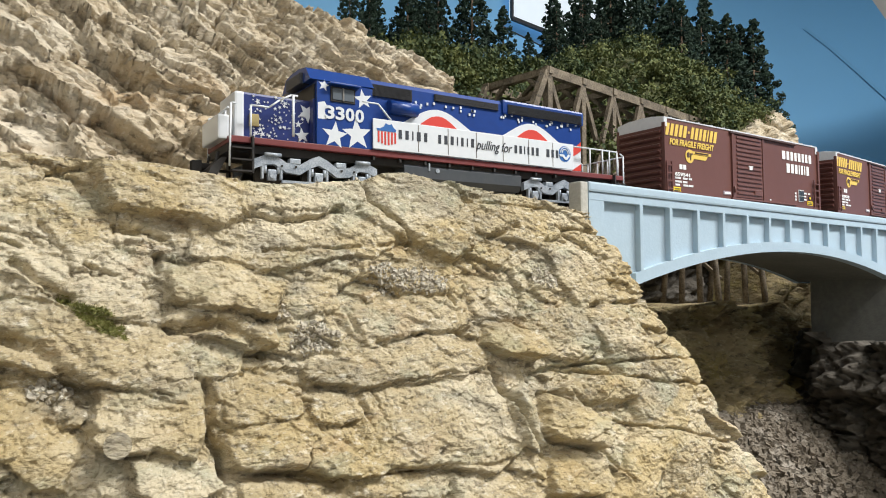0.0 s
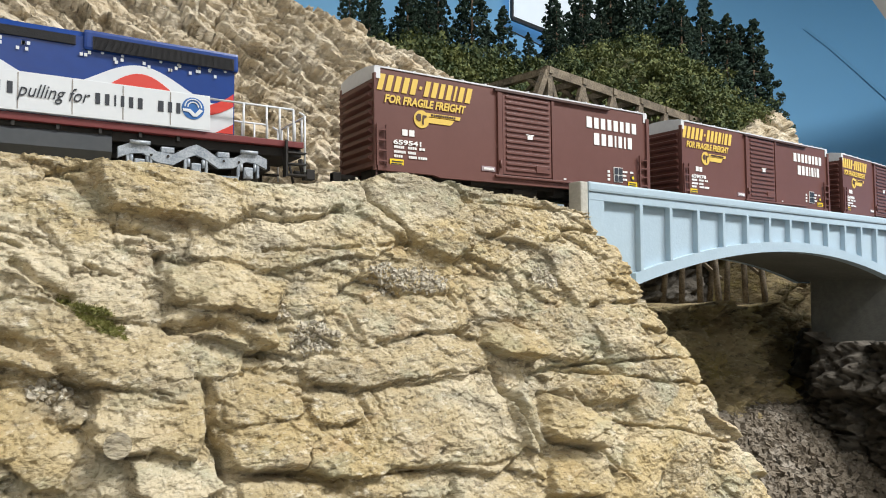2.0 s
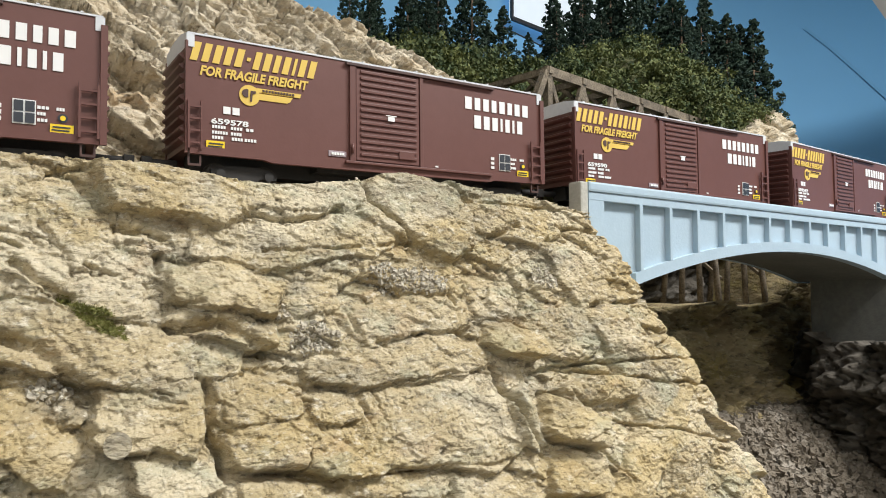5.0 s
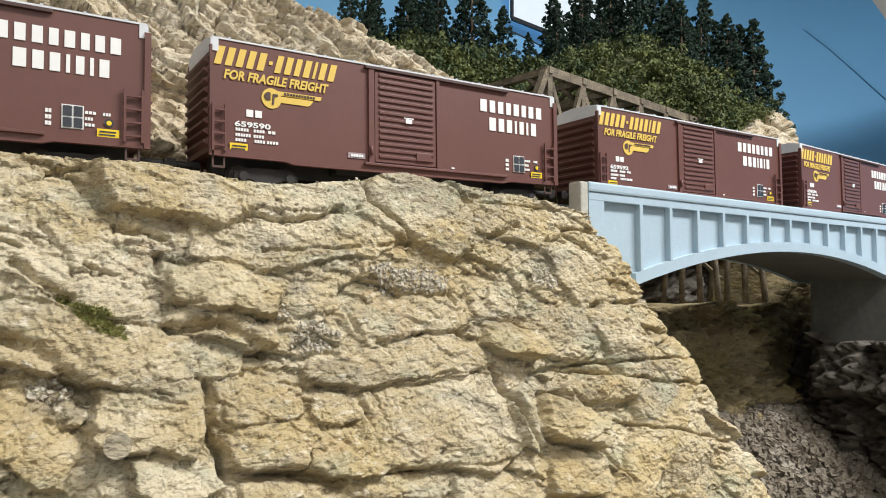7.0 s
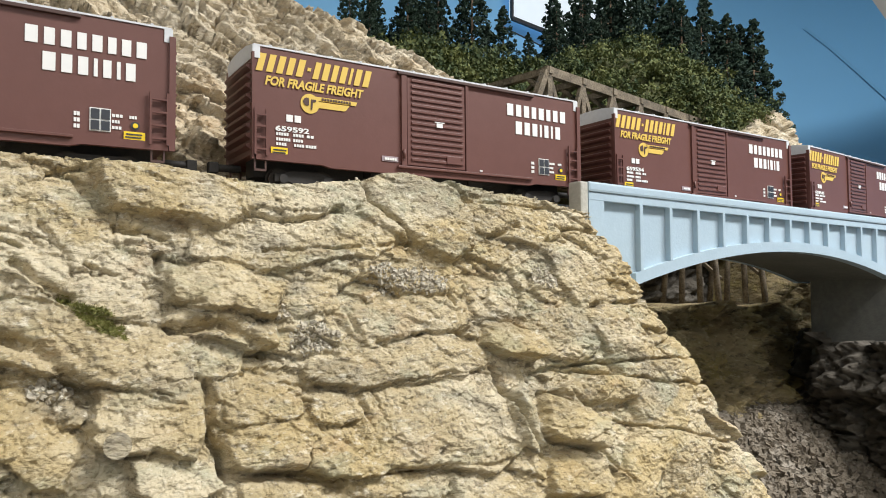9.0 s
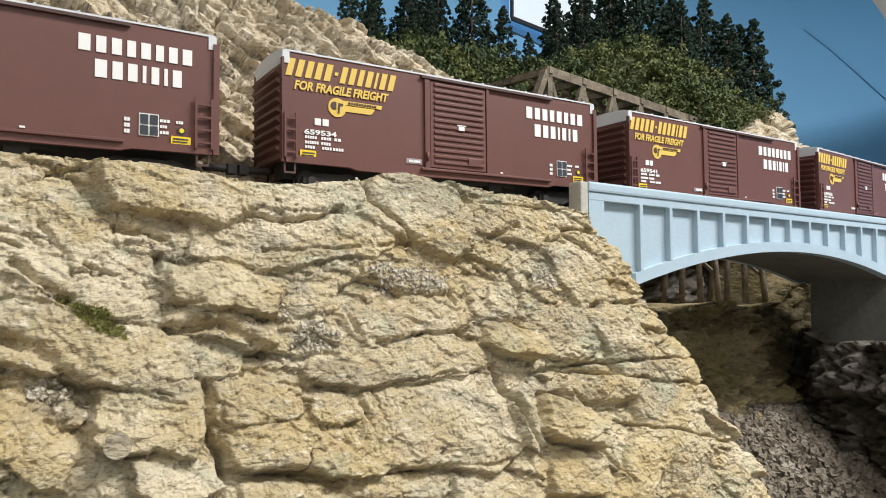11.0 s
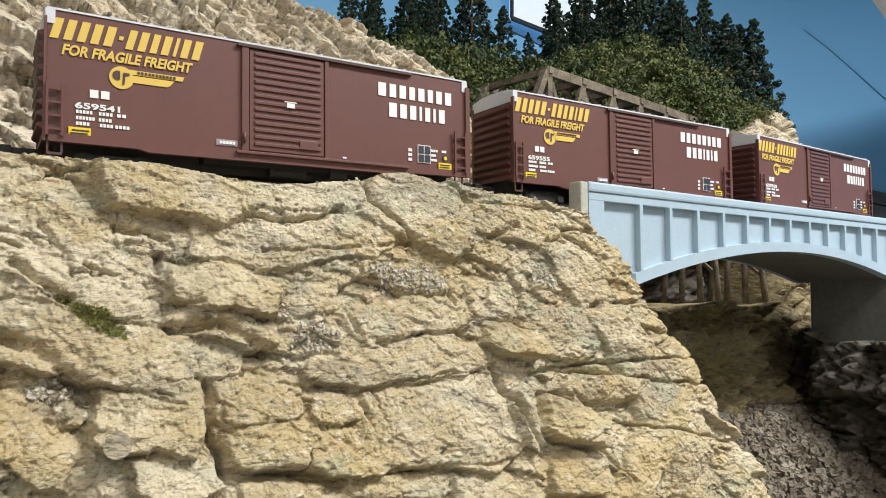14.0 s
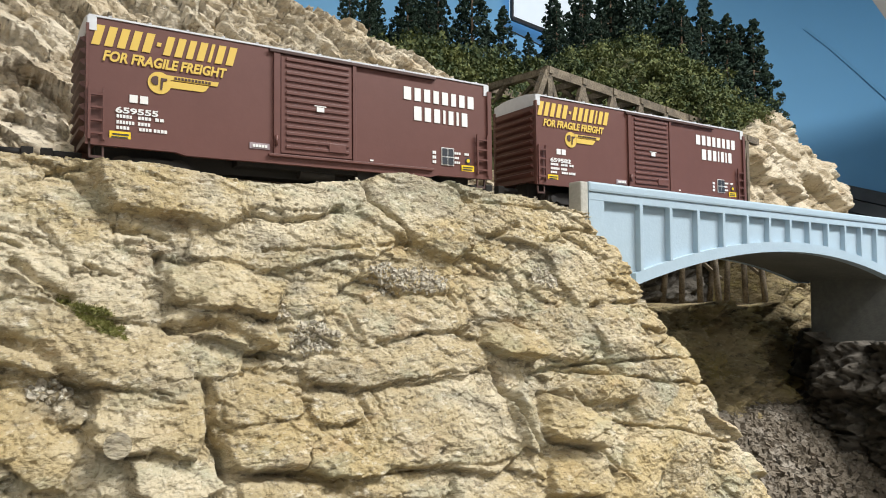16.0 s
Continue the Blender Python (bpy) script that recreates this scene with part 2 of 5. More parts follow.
def extrude_x(bm, points, x0, x1):
    """A solid whose section lies in y and z."""
    a = [bm.verts.new((x0, y, z)) for y, z in points]
    b = [bm.verts.new((x1, y, z)) for y, z in points]
    n = len(points)
    bm.faces.new(a)
    bm.faces.new(b[::-1])
    for i in range(n):
        bm.faces.new((a[i], b[i], b[(i + 1) % n], a[(i + 1) % n]))
    bmesh.ops.recalc_face_normals(bm, faces=bm.faces)
    return bm


def rect(x0, x1, z0, z1):
    return [(x0, z0), (x1, z0), (x1, z1), (x0, z1)]


def disc(x, z, r, n=24, a0=0.0, a1=360.0):
    return [(x + r * math.cos(radians(a0 + (a1 - a0) * i / n)), z + r * math.sin(radians(a0 + (a1 - a0) * i / n))) for i in range(n if a1 - a0 >= 360 else n + 1)]


def star(x, z, r, turn=90.0):
    return [(x + (r if i % 2 == 0 else r * 0.42) * math.cos(radians(turn + 36 * i)), z + (r if i % 2 == 0 else r * 0.42) * math.sin(radians(turn + 36 * i))) for i in range(10)]


def word_bars(bm, x0, x1, z0, z1, widths, y, slant=0.0, gap=0.24, make=None):
    """A word as plain bars, one to a letter, between x0 and x1; 0 in widths is a space, below 0 a dash.
    make(bm): called for each letter, with a mesh of its own."""
    total = sum(abs(w) if w else 0.7 for w in widths) + gap * (len(widths) - 1)
    u = (x1 - x0) / total
    x = x0
    for i, w in enumerate(widths):
        wide = (abs(w) if w else 0.7) * u
        if w:
            own = bmesh.new() if make else bm
            low, high = (z0 + (z1 - z0) * 0.4, z0 + (z1 - z0) * 0.6) if w < 0 else (z0, z1)
            pieces = [(x, x + wide, low, high)]
            for a, b, c, d in pieces:
                k0, k1 = slant * (c - z0), slant * (d - z0)
                plate(own, [(a + k0, c), (b + k0, c), (b + k1, d), (a + k1, d)], y)
            if make:
                make(own)
        x += wide + gap * u
    return bm


def text_mesh(body, width, height, shear=0.0, thick=0.00012, bold=0.0):
    """Lettering as a mesh in x and z, its lower left corner at the origin, facing -y."""
    curve = bpy.data.curves.new("lettering", "FONT")
    curve.body, curve.shear, curve.extrude, curve.resolution_u, curve.offset = body, shear, 0.01, 3, bold
    ob = bpy.data.objects.new("lettering", curve)
    scene.collection.objects.link(ob)
    me = bpy.data.meshes.new_from_object(ob.evaluated_get(bpy.context.evaluated_depsgraph_get()))
    bpy.data.objects.remove(ob)
    bpy.data.curves.remove(curve)
    co = np.zeros(len(me.vertices) * 3)
    me.vertices.foreach_get("co", co)
    co = co.reshape(-1, 3)
    lo, hi = co.min(0), co.max(0)
    out = np.stack([(co[:, 0] - lo[0]) / (hi[0] - lo[0]) * width, -(co[:, 2]) / 0.01 * thick, (co[:, 1] - lo[1]) / (hi[1] - lo[1]) * height], -1)
    me.vertices.foreach_set("co", out.ravel())
    me.update()
    me.materials.clear()
    return me


# ---- rock relief ----
def hash2(i, j, k):
    h = np.sin(i * 127.1 + j * 311.7 + k * 74.7) * 43758.5453
    return h - np.floor(h)


def soft_noise(u, v, k=0):
    i, j = np.floor(u), np.floor(v)
    a, b = u - i, v - j
    a, b = a * a * (3 - 2 * a), b * b * (3 - 2 * b)
    return (hash2(i, j, k) * (1 - a) + hash2(i + 1, j, k) * a) * (1 - b) + (hash2(i, j + 1, k) * (1 - a) + hash2(i + 1, j + 1, k) * a) * b - 0.5


def layered(u, v, octaves=4, k=0):
    out, amp = 0, 1.0
    for o in range(octaves):
        out = out + amp * soft_noise(u * 2 ** o + 17 * o, v * 2 ** o - 9 * o, k + o)
        amp *= 0.5
    return out


def fractured(u, v, size, stretch, turn, k, tilt=0.5, crack=0.35):
    """Broken blocks: each cell has its own height and tilt, with a crack along its edges. About -0.5 to 1."""
    c, s = math.cos(radians(turn)), math.sin(radians(turn))
    a, b = (u * c + v * s) / (size * stretch), (-u * s + v * c) / size
    wa, wb = layered(a * 0.9, b * 0.9, 3, k + 31), layered(a * 0.9, b * 0.9, 3, k + 47)
    a, b = a + wa * 0.32, b + wb * 0.32
    i, j = np.floor(a), np.floor(b)
    d1, d2 = np.full(a.shape, 9.0), np.full(a.shape, 9.0)
    h = np.zeros(a.shape)
    for di in (-1, 0, 1):
        for dj in (-1, 0, 1):
            ci, cj = i + di, j + dj
            px, py = ci + 0.15 + 0.7 * hash2(ci, cj, k), cj + 0.15 + 0.7 * hash2(ci, cj, k + 1)
            da, db = a - px, b - py
            d = np.maximum(np.abs(da), np.abs(db)) * 0.6 + np.hypot(da, db) * 0.4
            mine = hash2(ci, cj, k + 2) - 0.3 + tilt * (da * (hash2(ci, cj, k + 3) - 0.5) - db * (0.25 + 0.6 * hash2(ci, cj, k + 4)))
            near = d < d1
            d2 = np.where(near, d1, np.minimum(d2, d))
            h = np.where(near, mine, h)
            d1 = np.where(near, d, d1)
    edge = np.clip((d2 - d1) / 0.1, 0, 1)
    return h - crack * (1 - edge) ** 2


def ease(x):
    x = np.clip(x, 0, 1)
    return x * x * (3 - 2 * x)


def grid_mesh(name, points, mat):
    """A smooth-shaded sheet from an array of rows and columns of points."""
    rows, cols = points.shape[:2]
    me = bpy.data.meshes.new(name)
    idx = np.arange(rows * cols).reshape(rows, cols)
    quads = np.stack([idx[:-1, :-1], idx[:-1, 1:], idx[1:, 1:], idx[1:, :-1]], -1).reshape(-1, 4)
    me.vertices.add(rows * cols)
    me.vertices.foreach_set("co", points.reshape(-1))
    me.loops.add(quads.size)
    me.loops.foreach_set("vertex_index", quads.reshape(-1))
    me.polygons.add(len(quads))
    me.polygons.foreach_set("loop_start", np.arange(0, quads.size, 4))
    me.update(calc_edges=True)
    me.validate()
    me.materials.append(mat)
    return me


def spaced(stops):
    """Values from (start, step), (start, step) ... to a last (end, 0)."""
    out = []
    for (a, step), (b, _) in zip(stops[:-1], stops[1:]):
        out += list(np.arange(a, b - step * 0.3, step))
    return np.array(out + [stops[-1][0]])


def headland(us, zs, front, lean, level, corner, spread, radius, relief, top, shelf_to, shelf_steps):
    """A rock face along x that turns round a corner to run back along y, with a shelf on top.
    us: way along the foot; zs: heights from foot to rim (0 to 1 of top); front + lean * z: the face's y; corner + spread * (level - z): the corner's x."""
    U, S = np.meshgrid(us, zs)
    rim = top(U)
    Z = zs[0] + (rim - zs[0]) * (S - zs[0]) / (zs[-1] - zs[0])
    xc = corner(Z) if callable(corner) else corner + spread * (level - Z)
    yf = front + lean * Z
    turn0 = xc - radius
    ang = np.clip((U - turn0) / radius, 0, math.pi / 2)
    past = np.maximum(U - turn0 - radius * math.pi / 2, 0)
    X = np.where(U < turn0, U, turn0 + radius * np.sin(ang))
    Y = np.where(U < turn0, yf, yf + radius * (1 - np.cos(ang)) + past)
    nx, ny = np.sin(ang), -np.cos(ang)
    out = relief(U, Z)
    X, Y, Zd = X + nx * out * 0.93, Y + ny * out * 0.93, Z + out * 0.25
    sheet = [np.stack([X, Y, Zd], -1)]
    lastx, lasty, lastz = X[-1], Y[-1], Zd[-1]
    rows = []
    for i in range(1, shelf_steps + 1):
        w = i / shelf_steps
        back = np.maximum(shelf_to, lasty)
        yy = lasty + (back - lasty) * w
        xx = np.where(ang[-1] > 0, lastx - 0.06 * w * np.sin(ang[-1]), lastx)
        sink = ease(w * 4) * 0.004
        rows.append(np.stack([xx, yy, lastz - sink + 0.0012 * layered(xx * 160, yy * 160, 3, 5)], -1))
    sheet.append(np.array(rows))
    return np.concatenate(sheet, 0)


# ---- the room ----
BASE = pose(0, 0, Z0)


def room():
    bm = bmesh.new()
    box(bm, -2.6, 3.4, -2.6, 2.0, -0.1, 0.0)
    tagged(part("floor", bm, FLOOR_GREY), "plain grey floor of the layout room", "floor", kind="structure")
    bm = bmesh.new()
    box(bm, -2.6, 3.4, -2.6, 2.0, 2.5, 2.6)
    tagged(part("ceiling", bm, WALL_PAINT), "off-white ceiling of the layout room", "ceiling", kind="structure")
    for name, q in (("wall_west", (-2.7, -2.6, -2.6, 2.0)), ("wall_south", (-2.6, 3.4, -2.7, -2.6)), ("wall_east", (3.4, 3.5, -2.6, 2.0)), ("wall_north", (-2.6, 3.4, 2.0, 2.1))):
        bm = bmesh.new()
        box(bm, *q, 0.0, 2.5)
        tagged(part(name, bm, WALL_PAINT), "plain off-white room wall", "wall", kind="structure")
    # painted sky: a board that runs along the back and curves round at the end
    us = np.linspace(-2.2, 3.6, 180)
    zs = np.linspace(-0.6, 1.15, 40)
    U, Z = np.meshgrid(us, zs)
    start, r = 1.15, 0.9
    a = np.clip((U - start) / r, 0, math.pi / 2)
    past = np.maximum(U - start - r * math.pi / 2, 0)
    X = np.where(U < start, U, start + r * np.sin(a))
    Y = 1.25 - r * (1 - np.cos(a)) - past
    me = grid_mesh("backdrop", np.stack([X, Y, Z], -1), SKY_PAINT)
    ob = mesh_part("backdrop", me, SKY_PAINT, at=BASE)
    so = ob.modifiers.new("thickness", "SOLIDIFY")
    so.thickness, so.offset = 0.006, 1
    for p in me.polygons:
        p.use_smooth = True
    tagged(ob, "painted blue sky backdrop board, curved at the end", "backdrop", kind="structure")


room()


# ---- the near headland under the track ----
BLOCKS, CRACKS, SLAB, TINT = [], [], [], []


def block(u, z, a, b, turn, out, tint):
    """A rock that stands out of the face: middle, half length, half height, turn, depth, and its stain (ochre above 0, grey-green below)."""
    BLOCKS.append((u, z, a, b, turn, out, tint))


def crack(width, depth, *way):
    CRACKS.append((width, depth, way))


def rim_and_middle():
    block(0.053, 0.033, 0.022, 0.0096, -4, 0.0070, 0)
    block(0.015, 0.026, 0.020, 0.0104, -19, 0.0030, 0)
    block(0.096, 0.035, 0.029, 0.0064, 7, 0.0050, 0)
    block(0.105, 0.019, 0.030, 0.0089, 7, 0.0050, 0)
    block(0.149, 0.033, 0.022, 0.0162, -18, 0.0080, 0.2)
    block(0.195, 0.032, 0.021, 0.0103, -4, 0.0050, 0.1)
    block(0.279, 0.039, 0.030, 0.0025, -1, 0.0050, 0)
    block(0.280, 0.019, 0.029, 0.0052, -168, 0.0050, 0)
    block(0.339, 0.016, 0.023, 0.0149, -1, 0.0040, -0.6)
    block(0.411, 0.013, 0.030, 0.0045, 1, 0.0060, 0.7)
    block(0.356, -0.014, 0.030, 0.0156, -5, 0.0080, 0.1)
    block(0.096, -0.003, 0.011, 0.0064, 5, 0.0040, 0)
    block(0.135, -0.011, 0.026, 0.0074, 6, 0.0060, 0)
    block(0.131, -0.026, 0.030, 0.0075, 1, 0.0060, 0)
    block(0.140, -0.047, 0.030, 0.0142, -4, 0.0070, 0)
    block(0.076, -0.049, 0.012, 0.0070, -5, 0.0080, 0.1)
    block(0.102, -0.053, 0.014, 0.0071, -4, 0.0065, 0)
    block(0.042, -0.036, 0.016, 0.0113, -15, 0.0080, 0.5)
    block(0.025, -0.019, 0.029, 0.0084, -21, 0.0090, 0.2)
    block(0.066, 0.000, 0.017, 0.0082, -10, 0.0090, 0.7)
    block(0.031, -0.003, 0.010, 0.0060, 3, 0.0050, 0)
    block(0.038, 0.006, 0.008, 0.0060, 0, 0.0040, -0.2)
    block(0.011, 0.005, 0.011, 0.0052, -21, 0.0060, 0.2)
    block(0.066, -0.013, 0.016, 0.0046, -12, 0.0080, 0.3)
    block(0.052, -0.020, 0.018, 0.0065, -5, 0.0050, 0.1)


def foot_and_corner():
    block(0.075, -0.035, 0.013, 0.0071, -7, 0.0050, 0.3)
    block(0.100, -0.039, 0.010, 0.0055, -3, 0.0040, 0)
    block(0.101, -0.027, 0.010, 0.0055, -3, 0.0050, 0.4)
    block(0.048, -0.054, 0.012, 0.0056, -12, 0.0070, 0.2)
    block(0.012, -0.042, 0.012, 0.0069, -35, 0.0060, 0.8)
    block(0.075, -0.062, 0.009, 0.0040, -6, 0.0050, -0.3)
    block(0.121, -0.066, 0.016, 0.0040, -7, 0.0040, 0.2)
    block(0.159, -0.071, 0.019, 0.0056, -6, 0.0064, 0.2)
    block(0.178, -0.021, 0.013, 0.0061, -11, 0.0112, 0.8)
    block(0.407, -0.045, 0.011, 0.0115, 3, 0.0080, 0.6)
    block(0.177, -0.051, 0.011, 0.0062, -77, 0.0096, -0.7)
    block(0.196, -0.053, 0.012, 0.0090, -24, 0.0144, 0.8)
    block(0.192, -0.071, 0.012, 0.0075, 0, 0.0128, 0.6)
    block(0.220, -0.044, 0.023, 0.0049, -179, 0.0096, 0.6)
    block(0.416, -0.084, 0.030, 0.0056, -6, 0.0048, -0.8)
    block(0.249, -0.032, 0.013, 0.0549, -149, 0.0064, 0.1)
    block(0.256, -0.056, 0.019, 0.0320, -171, 0.0080, 0.1)
    block(0.375, -0.085, 0.030, 0.0022, 170, 0.0096, -0.2)
    block(0.382, -0.101, 0.030, 0.0107, -10, 0.0080, 0)
    block(0.226, -0.076, 0.008, 0.1204, -55, 0.0096, 0.9)
    block(0.337, -0.092, 0.030, 0.0054, -18, 0.0064, 0.2)
    block(0.291, -0.063, 0.020, 0.0018, -28, 0.0064, 0.1)
    block(0.255, -0.021, 0.017, 0.0004, -28, 0.0064, 0)
    block(0.021, 0.018, 0.011, 0.0058, -36, 0.0040, 0)
    block(0.220, -0.018, 0.030, 0.0081, -179, 0.0048, -0.5)
    block(0.318, -0.004, 0.011, 0.0285, -25, 0.0064, 0.5)
    block(0.136, 0.009, 0.007, 0.0025, 9, 0.0030, -0.3)
    block(0.173, -0.065, 0.007, 0.0043, -28, 0.0064, 0)
    block(0.321, -0.057, 0.030, 0.0061, 178, 0.0048, 0)
    block(0.377, -0.044, 0.011, 0.0697, -149, 0.0048, -0.4)


# hollows filled with loose grey gravel: middle and half sizes
HOLLOWS = [(0.135, 0.003, 0.026, 0.011), (0.095, -0.018, 0.014, 0.008), (0.016, -0.029, 0.010, 0.006), (0.085, -0.008, 0.008, 0.005), (0.205, 0.004, 0.014, 0.006), (0.036, -0.045, 0.011, 0.004)]


def crevices():
    crack(0.0014, 0.0069, (0.020, 0.037), (0.028, 0.027), (0.034, 0.020), (0.048, 0.016))
    crack(0.0014, 0.0057, (0.006, 0.006), (0.012, 0.000), (0.021, -0.005))
    crack(0.0020, 0.0069, (0.004, -0.015), (0.013, -0.020), (0.022, -0.029), (0.026, -0.033))
    crack(0.0014, 0.0069, (0.057, -0.030), (0.058, -0.041), (0.061, -0.050), (0.061, -0.056))
    crack(0.0013, 0.0057, (0.061, -0.056), (0.070, -0.057), (0.081, -0.058), (0.097, -0.062))
    crack(0.0015, 0.0057, (0.048, -0.014), (0.062, -0.013), (0.072, -0.018), (0.078, -0.022))
    crack(0.0008, 0.0046, (0.124, 0.042), (0.125, 0.033), (0.136, 0.025), (0.141, 0.017))
    crack(0.0008, 0.0046, (0.075, 0.024), (0.094, 0.024), (0.112, 0.028))
    crack(0.0008, 0.0034, (0.013, 0.018), (0.019, 0.011), (0.021, 0.007))
    crack(0.0010, 0.0046, (0.045, 0.009), (0.046, 0.003))
    crack(0.0014, 0.0096, (0.166, -0.032), (0.169, -0.040), (0.176, -0.054), (0.179, -0.061))
    crack(0.0012, 0.0046, (0.110, -0.012), (0.113, -0.018), (0.122, -0.020))
    crack(0.0009, 0.0046, (0.092, -0.023), (0.102, -0.023))
    crack(0.0009, 0.0046, (0.081, -0.032), (0.090, -0.033))
    crack(0.0010, 0.0046, (0.162, -0.000), (0.164, -0.012), (0.168, -0.017))
    crack(0.0004, 0.0023, (0.114, -0.036), (0.116, -0.048), (0.115, -0.061))
    crack(0.0004, 0.0023, (0.110, -0.035), (0.133, -0.033), (0.161, -0.032))
    crack(0.0004, 0.0023, (0.090, -0.045), (0.087, -0.057))
    crack(0.0006, 0.0029, (0.113, -0.020), (0.132, -0.019), (0.160, -0.017))
    crack(0.0005, 0.0029, (0.115, -0.062), (0.137, -0.063), (0.173, -0.063))
    crack(0.0006, 0.0040, (0.312, -0.020), (0.259, -0.027), (0.267, -0.035))
    crack(0.0006, 0.0048, (0.364, -0.075), (0.333, -0.073))
    crack(0.0006, 0.0048, (0.406, -0.097), (0.354, -0.086))
    crack(0.0011, 0.0064, (0.180, 0.021), (0.197, 0.027))
    crack(0.0006, 0.0034, (0.360, 0.039), (0.172, 0.036))
    crack(0.0007, 0.0034, (0.048, -0.007), (0.057, -0.006))
    crack(0.0003, 0.0011, (0.139, -0.048), (0.138, -0.054), (0.145, -0.054))
    crack(0.0008, 0.0056, (0.400, 0.009), (0.367, 0.021))
    crack(0.0006, 0.0034, (0.080, 0.013), (0.109, 0.013), (0.141, 0.017))
    crack(0.0009, 0.0064, (0.328, -0.001), (0.227, -0.009), (0.239, -0.007))
    crack(0.0005, 0.0023, (0.026, -0.029), (0.036, -0.032), (0.047, -0.034))
    crack(0.0007, 0.0034, (0.003, 0.014), (0.007, 0.012))
    crack(0.0006, 0.0034, (0.025, 0.006), (0.032, 0.003))
    crack(0.0008, 0.0034, (0.086, -0.036), (0.091, -0.038))
    crack(0.0007, 0.0034, (0.109, -0.040), (0.110, -0.045))
    crack(0.0008, 0.0034, (0.151, 0.001), (0.154, -0.007))
    crack(0.0006, 0.0048, (0.412, -0.036), (0.190, -0.033), (0.417, -0.064))
    crack(0.0008, 0.0064, (0.225, 0.028), (0.285, 0.027))
    crack(0.0006, 0.0048, (0.201, -0.042), (0.212, -0.054), (0.418, -0.096))
    crack(0.0006, 0.0048, (0.205, -0.060), (0.210, -0.066), (0.218, -0.078))
    crack(0.0005, 0.0040, (0.368, -0.056), (0.382, -0.072), (0.386, -0.085))
    crack(0.0005, 0.0040, (0.186, -0.043), (0.193, -0.042), (0.200, -0.044))
    crack(0.0006, 0.0048, (0.183, -0.059), (0.193, -0.062), (0.207, -0.059))


rim_and_middle()
foot_and_corner()
crevices()


def near_relief(U, Z):
    wu = U + 0.0022 * layered(U * 90, Z * 90, 4, 3) + 0.0007 * layered(U * 600, Z * 600, 2, 4)
    wz = Z + 0.0020 * layered(U * 90, Z * 90, 4, 8) + 0.0007 * layered(U * 600, Z * 600, 2, 9)
    h, tint = np.full(U.shape, 0.0024), np.zeros(U.shape)
    for k, (u, z, a, b, turn, out, stain) in enumerate(BLOCKS):
        rng = random.Random(k + 40)
        c, s = math.cos(radians(turn)), math.sin(radians(turn))
        p, q = ((wu - u) * c + (wz - z) * s) / (a * 1.13), (-(wu - u) * s + (wz - z) * c) / (b * 1.13)
        d, steep = np.zeros(U.shape), np.full(U.shape, 0.3)
        for i in range(8):
            ang = radians(i * 45 + rng.uniform(-13, 13))
            side = (p * math.cos(ang) + q * math.sin(ang)) / (rng.uniform(0.93, 1.06) if i % 2 == 0 else rng.uniform(1.08, 1.3))
            wide = 0.1 if math.sin(ang) < -0.4 else (0.42 if math.sin(ang) > 0.4 else 0.17)
            steep = np.where(side > d, wide, steep)
            d = np.maximum(d, side)
        shape = np.clip((1.04 - d) / steep, 0, 1)
        shape = shape * (1.5 - 0.5 * shape)
        top = 0.82 - rng.uniform(0.1, 0.34) * q + rng.uniform(-0.18, 0.18) * p - 0.12 * (p * p + q * q)
        top = np.minimum(top, 0.95 + rng.uniform(-0.3, 0.3) * p - rng.uniform(0.0, 0.3) * q)
        mine = (out + 0.001) * 1.22 * shape * top
        tint = np.where(mine > h, stain * shape, tint)
        h = np.maximum(h, mine)
    calm = np.clip((h - 0.0024) / 0.0016, 0, 1)
    big = fractured(wu, wz, 0.024, 1.5, -14, 5, 0.7) * 0.0042
    mid = fractured(wu, wz, 0.010, 1.5, -22, 14, 0.9) * 0.0024
    small = fractured(wu, wz, 0.0048, 1.4, -8, 11, 0.8) * 0.0015
    chips = fractured(wu, wz, 0.0021, 1.3, 20, 23, 0.8) * 0.0007
    swell = 0.0022 * layered(U * 55, Z * 55, 3, 61)
    grit = 0.0006 * np.abs(layered(U * 520, Z * 420, 3, 6)) + 0.0003 * layered(U * 1500, Z * 1100, 2, 12)
    pits = -0.0007 * np.clip(layered(U * 900, Z * 700, 2, 19) - 0.2, 0, 0.25) / 0.25
    h = h + swell + big * (1 - 0.85 * calm) + mid * (1 - 0.7 * calm) + small * (1 - 0.66 * calm) + chips * (1.25 - 0.3 * calm) + grit * (0.8 - 0.4 * calm) + pits
    for width, depth, way in CRACKS:
        near = np.full(U.shape, 1.0)
        for (u0, z0), (u1, z1) in zip(way[:-1], way[1:]):
            du, dz = u1 - u0, z1 - z0
            t = np.clip(((wu - u0) * du + (wz - z0) * dz) / (du * du + dz * dz), 0, 1)
            near = np.minimum(near, np.hypot(wu - u0 - t * du, wz - z0 - t * dz))
        h = h - depth * 1.0 * np.exp(-(near / width) ** 2) * np.clip(0.75 + 1.2 * layered(U * 130, Z * 130, 2, 71), 0.15, 1.2)
    loose = np.zeros(U.shape)
    for u, z, a, b in HOLLOWS:
        loose = np.maximum(loose, 0.75 * np.clip(1.5 - 1.5 * np.hypot((wu - u) / a, (wz - z) / b), 0, 1))
    SLAB.append(1 - loose * (1 - calm * 0.8))
    TINT.append(tint)
    return h


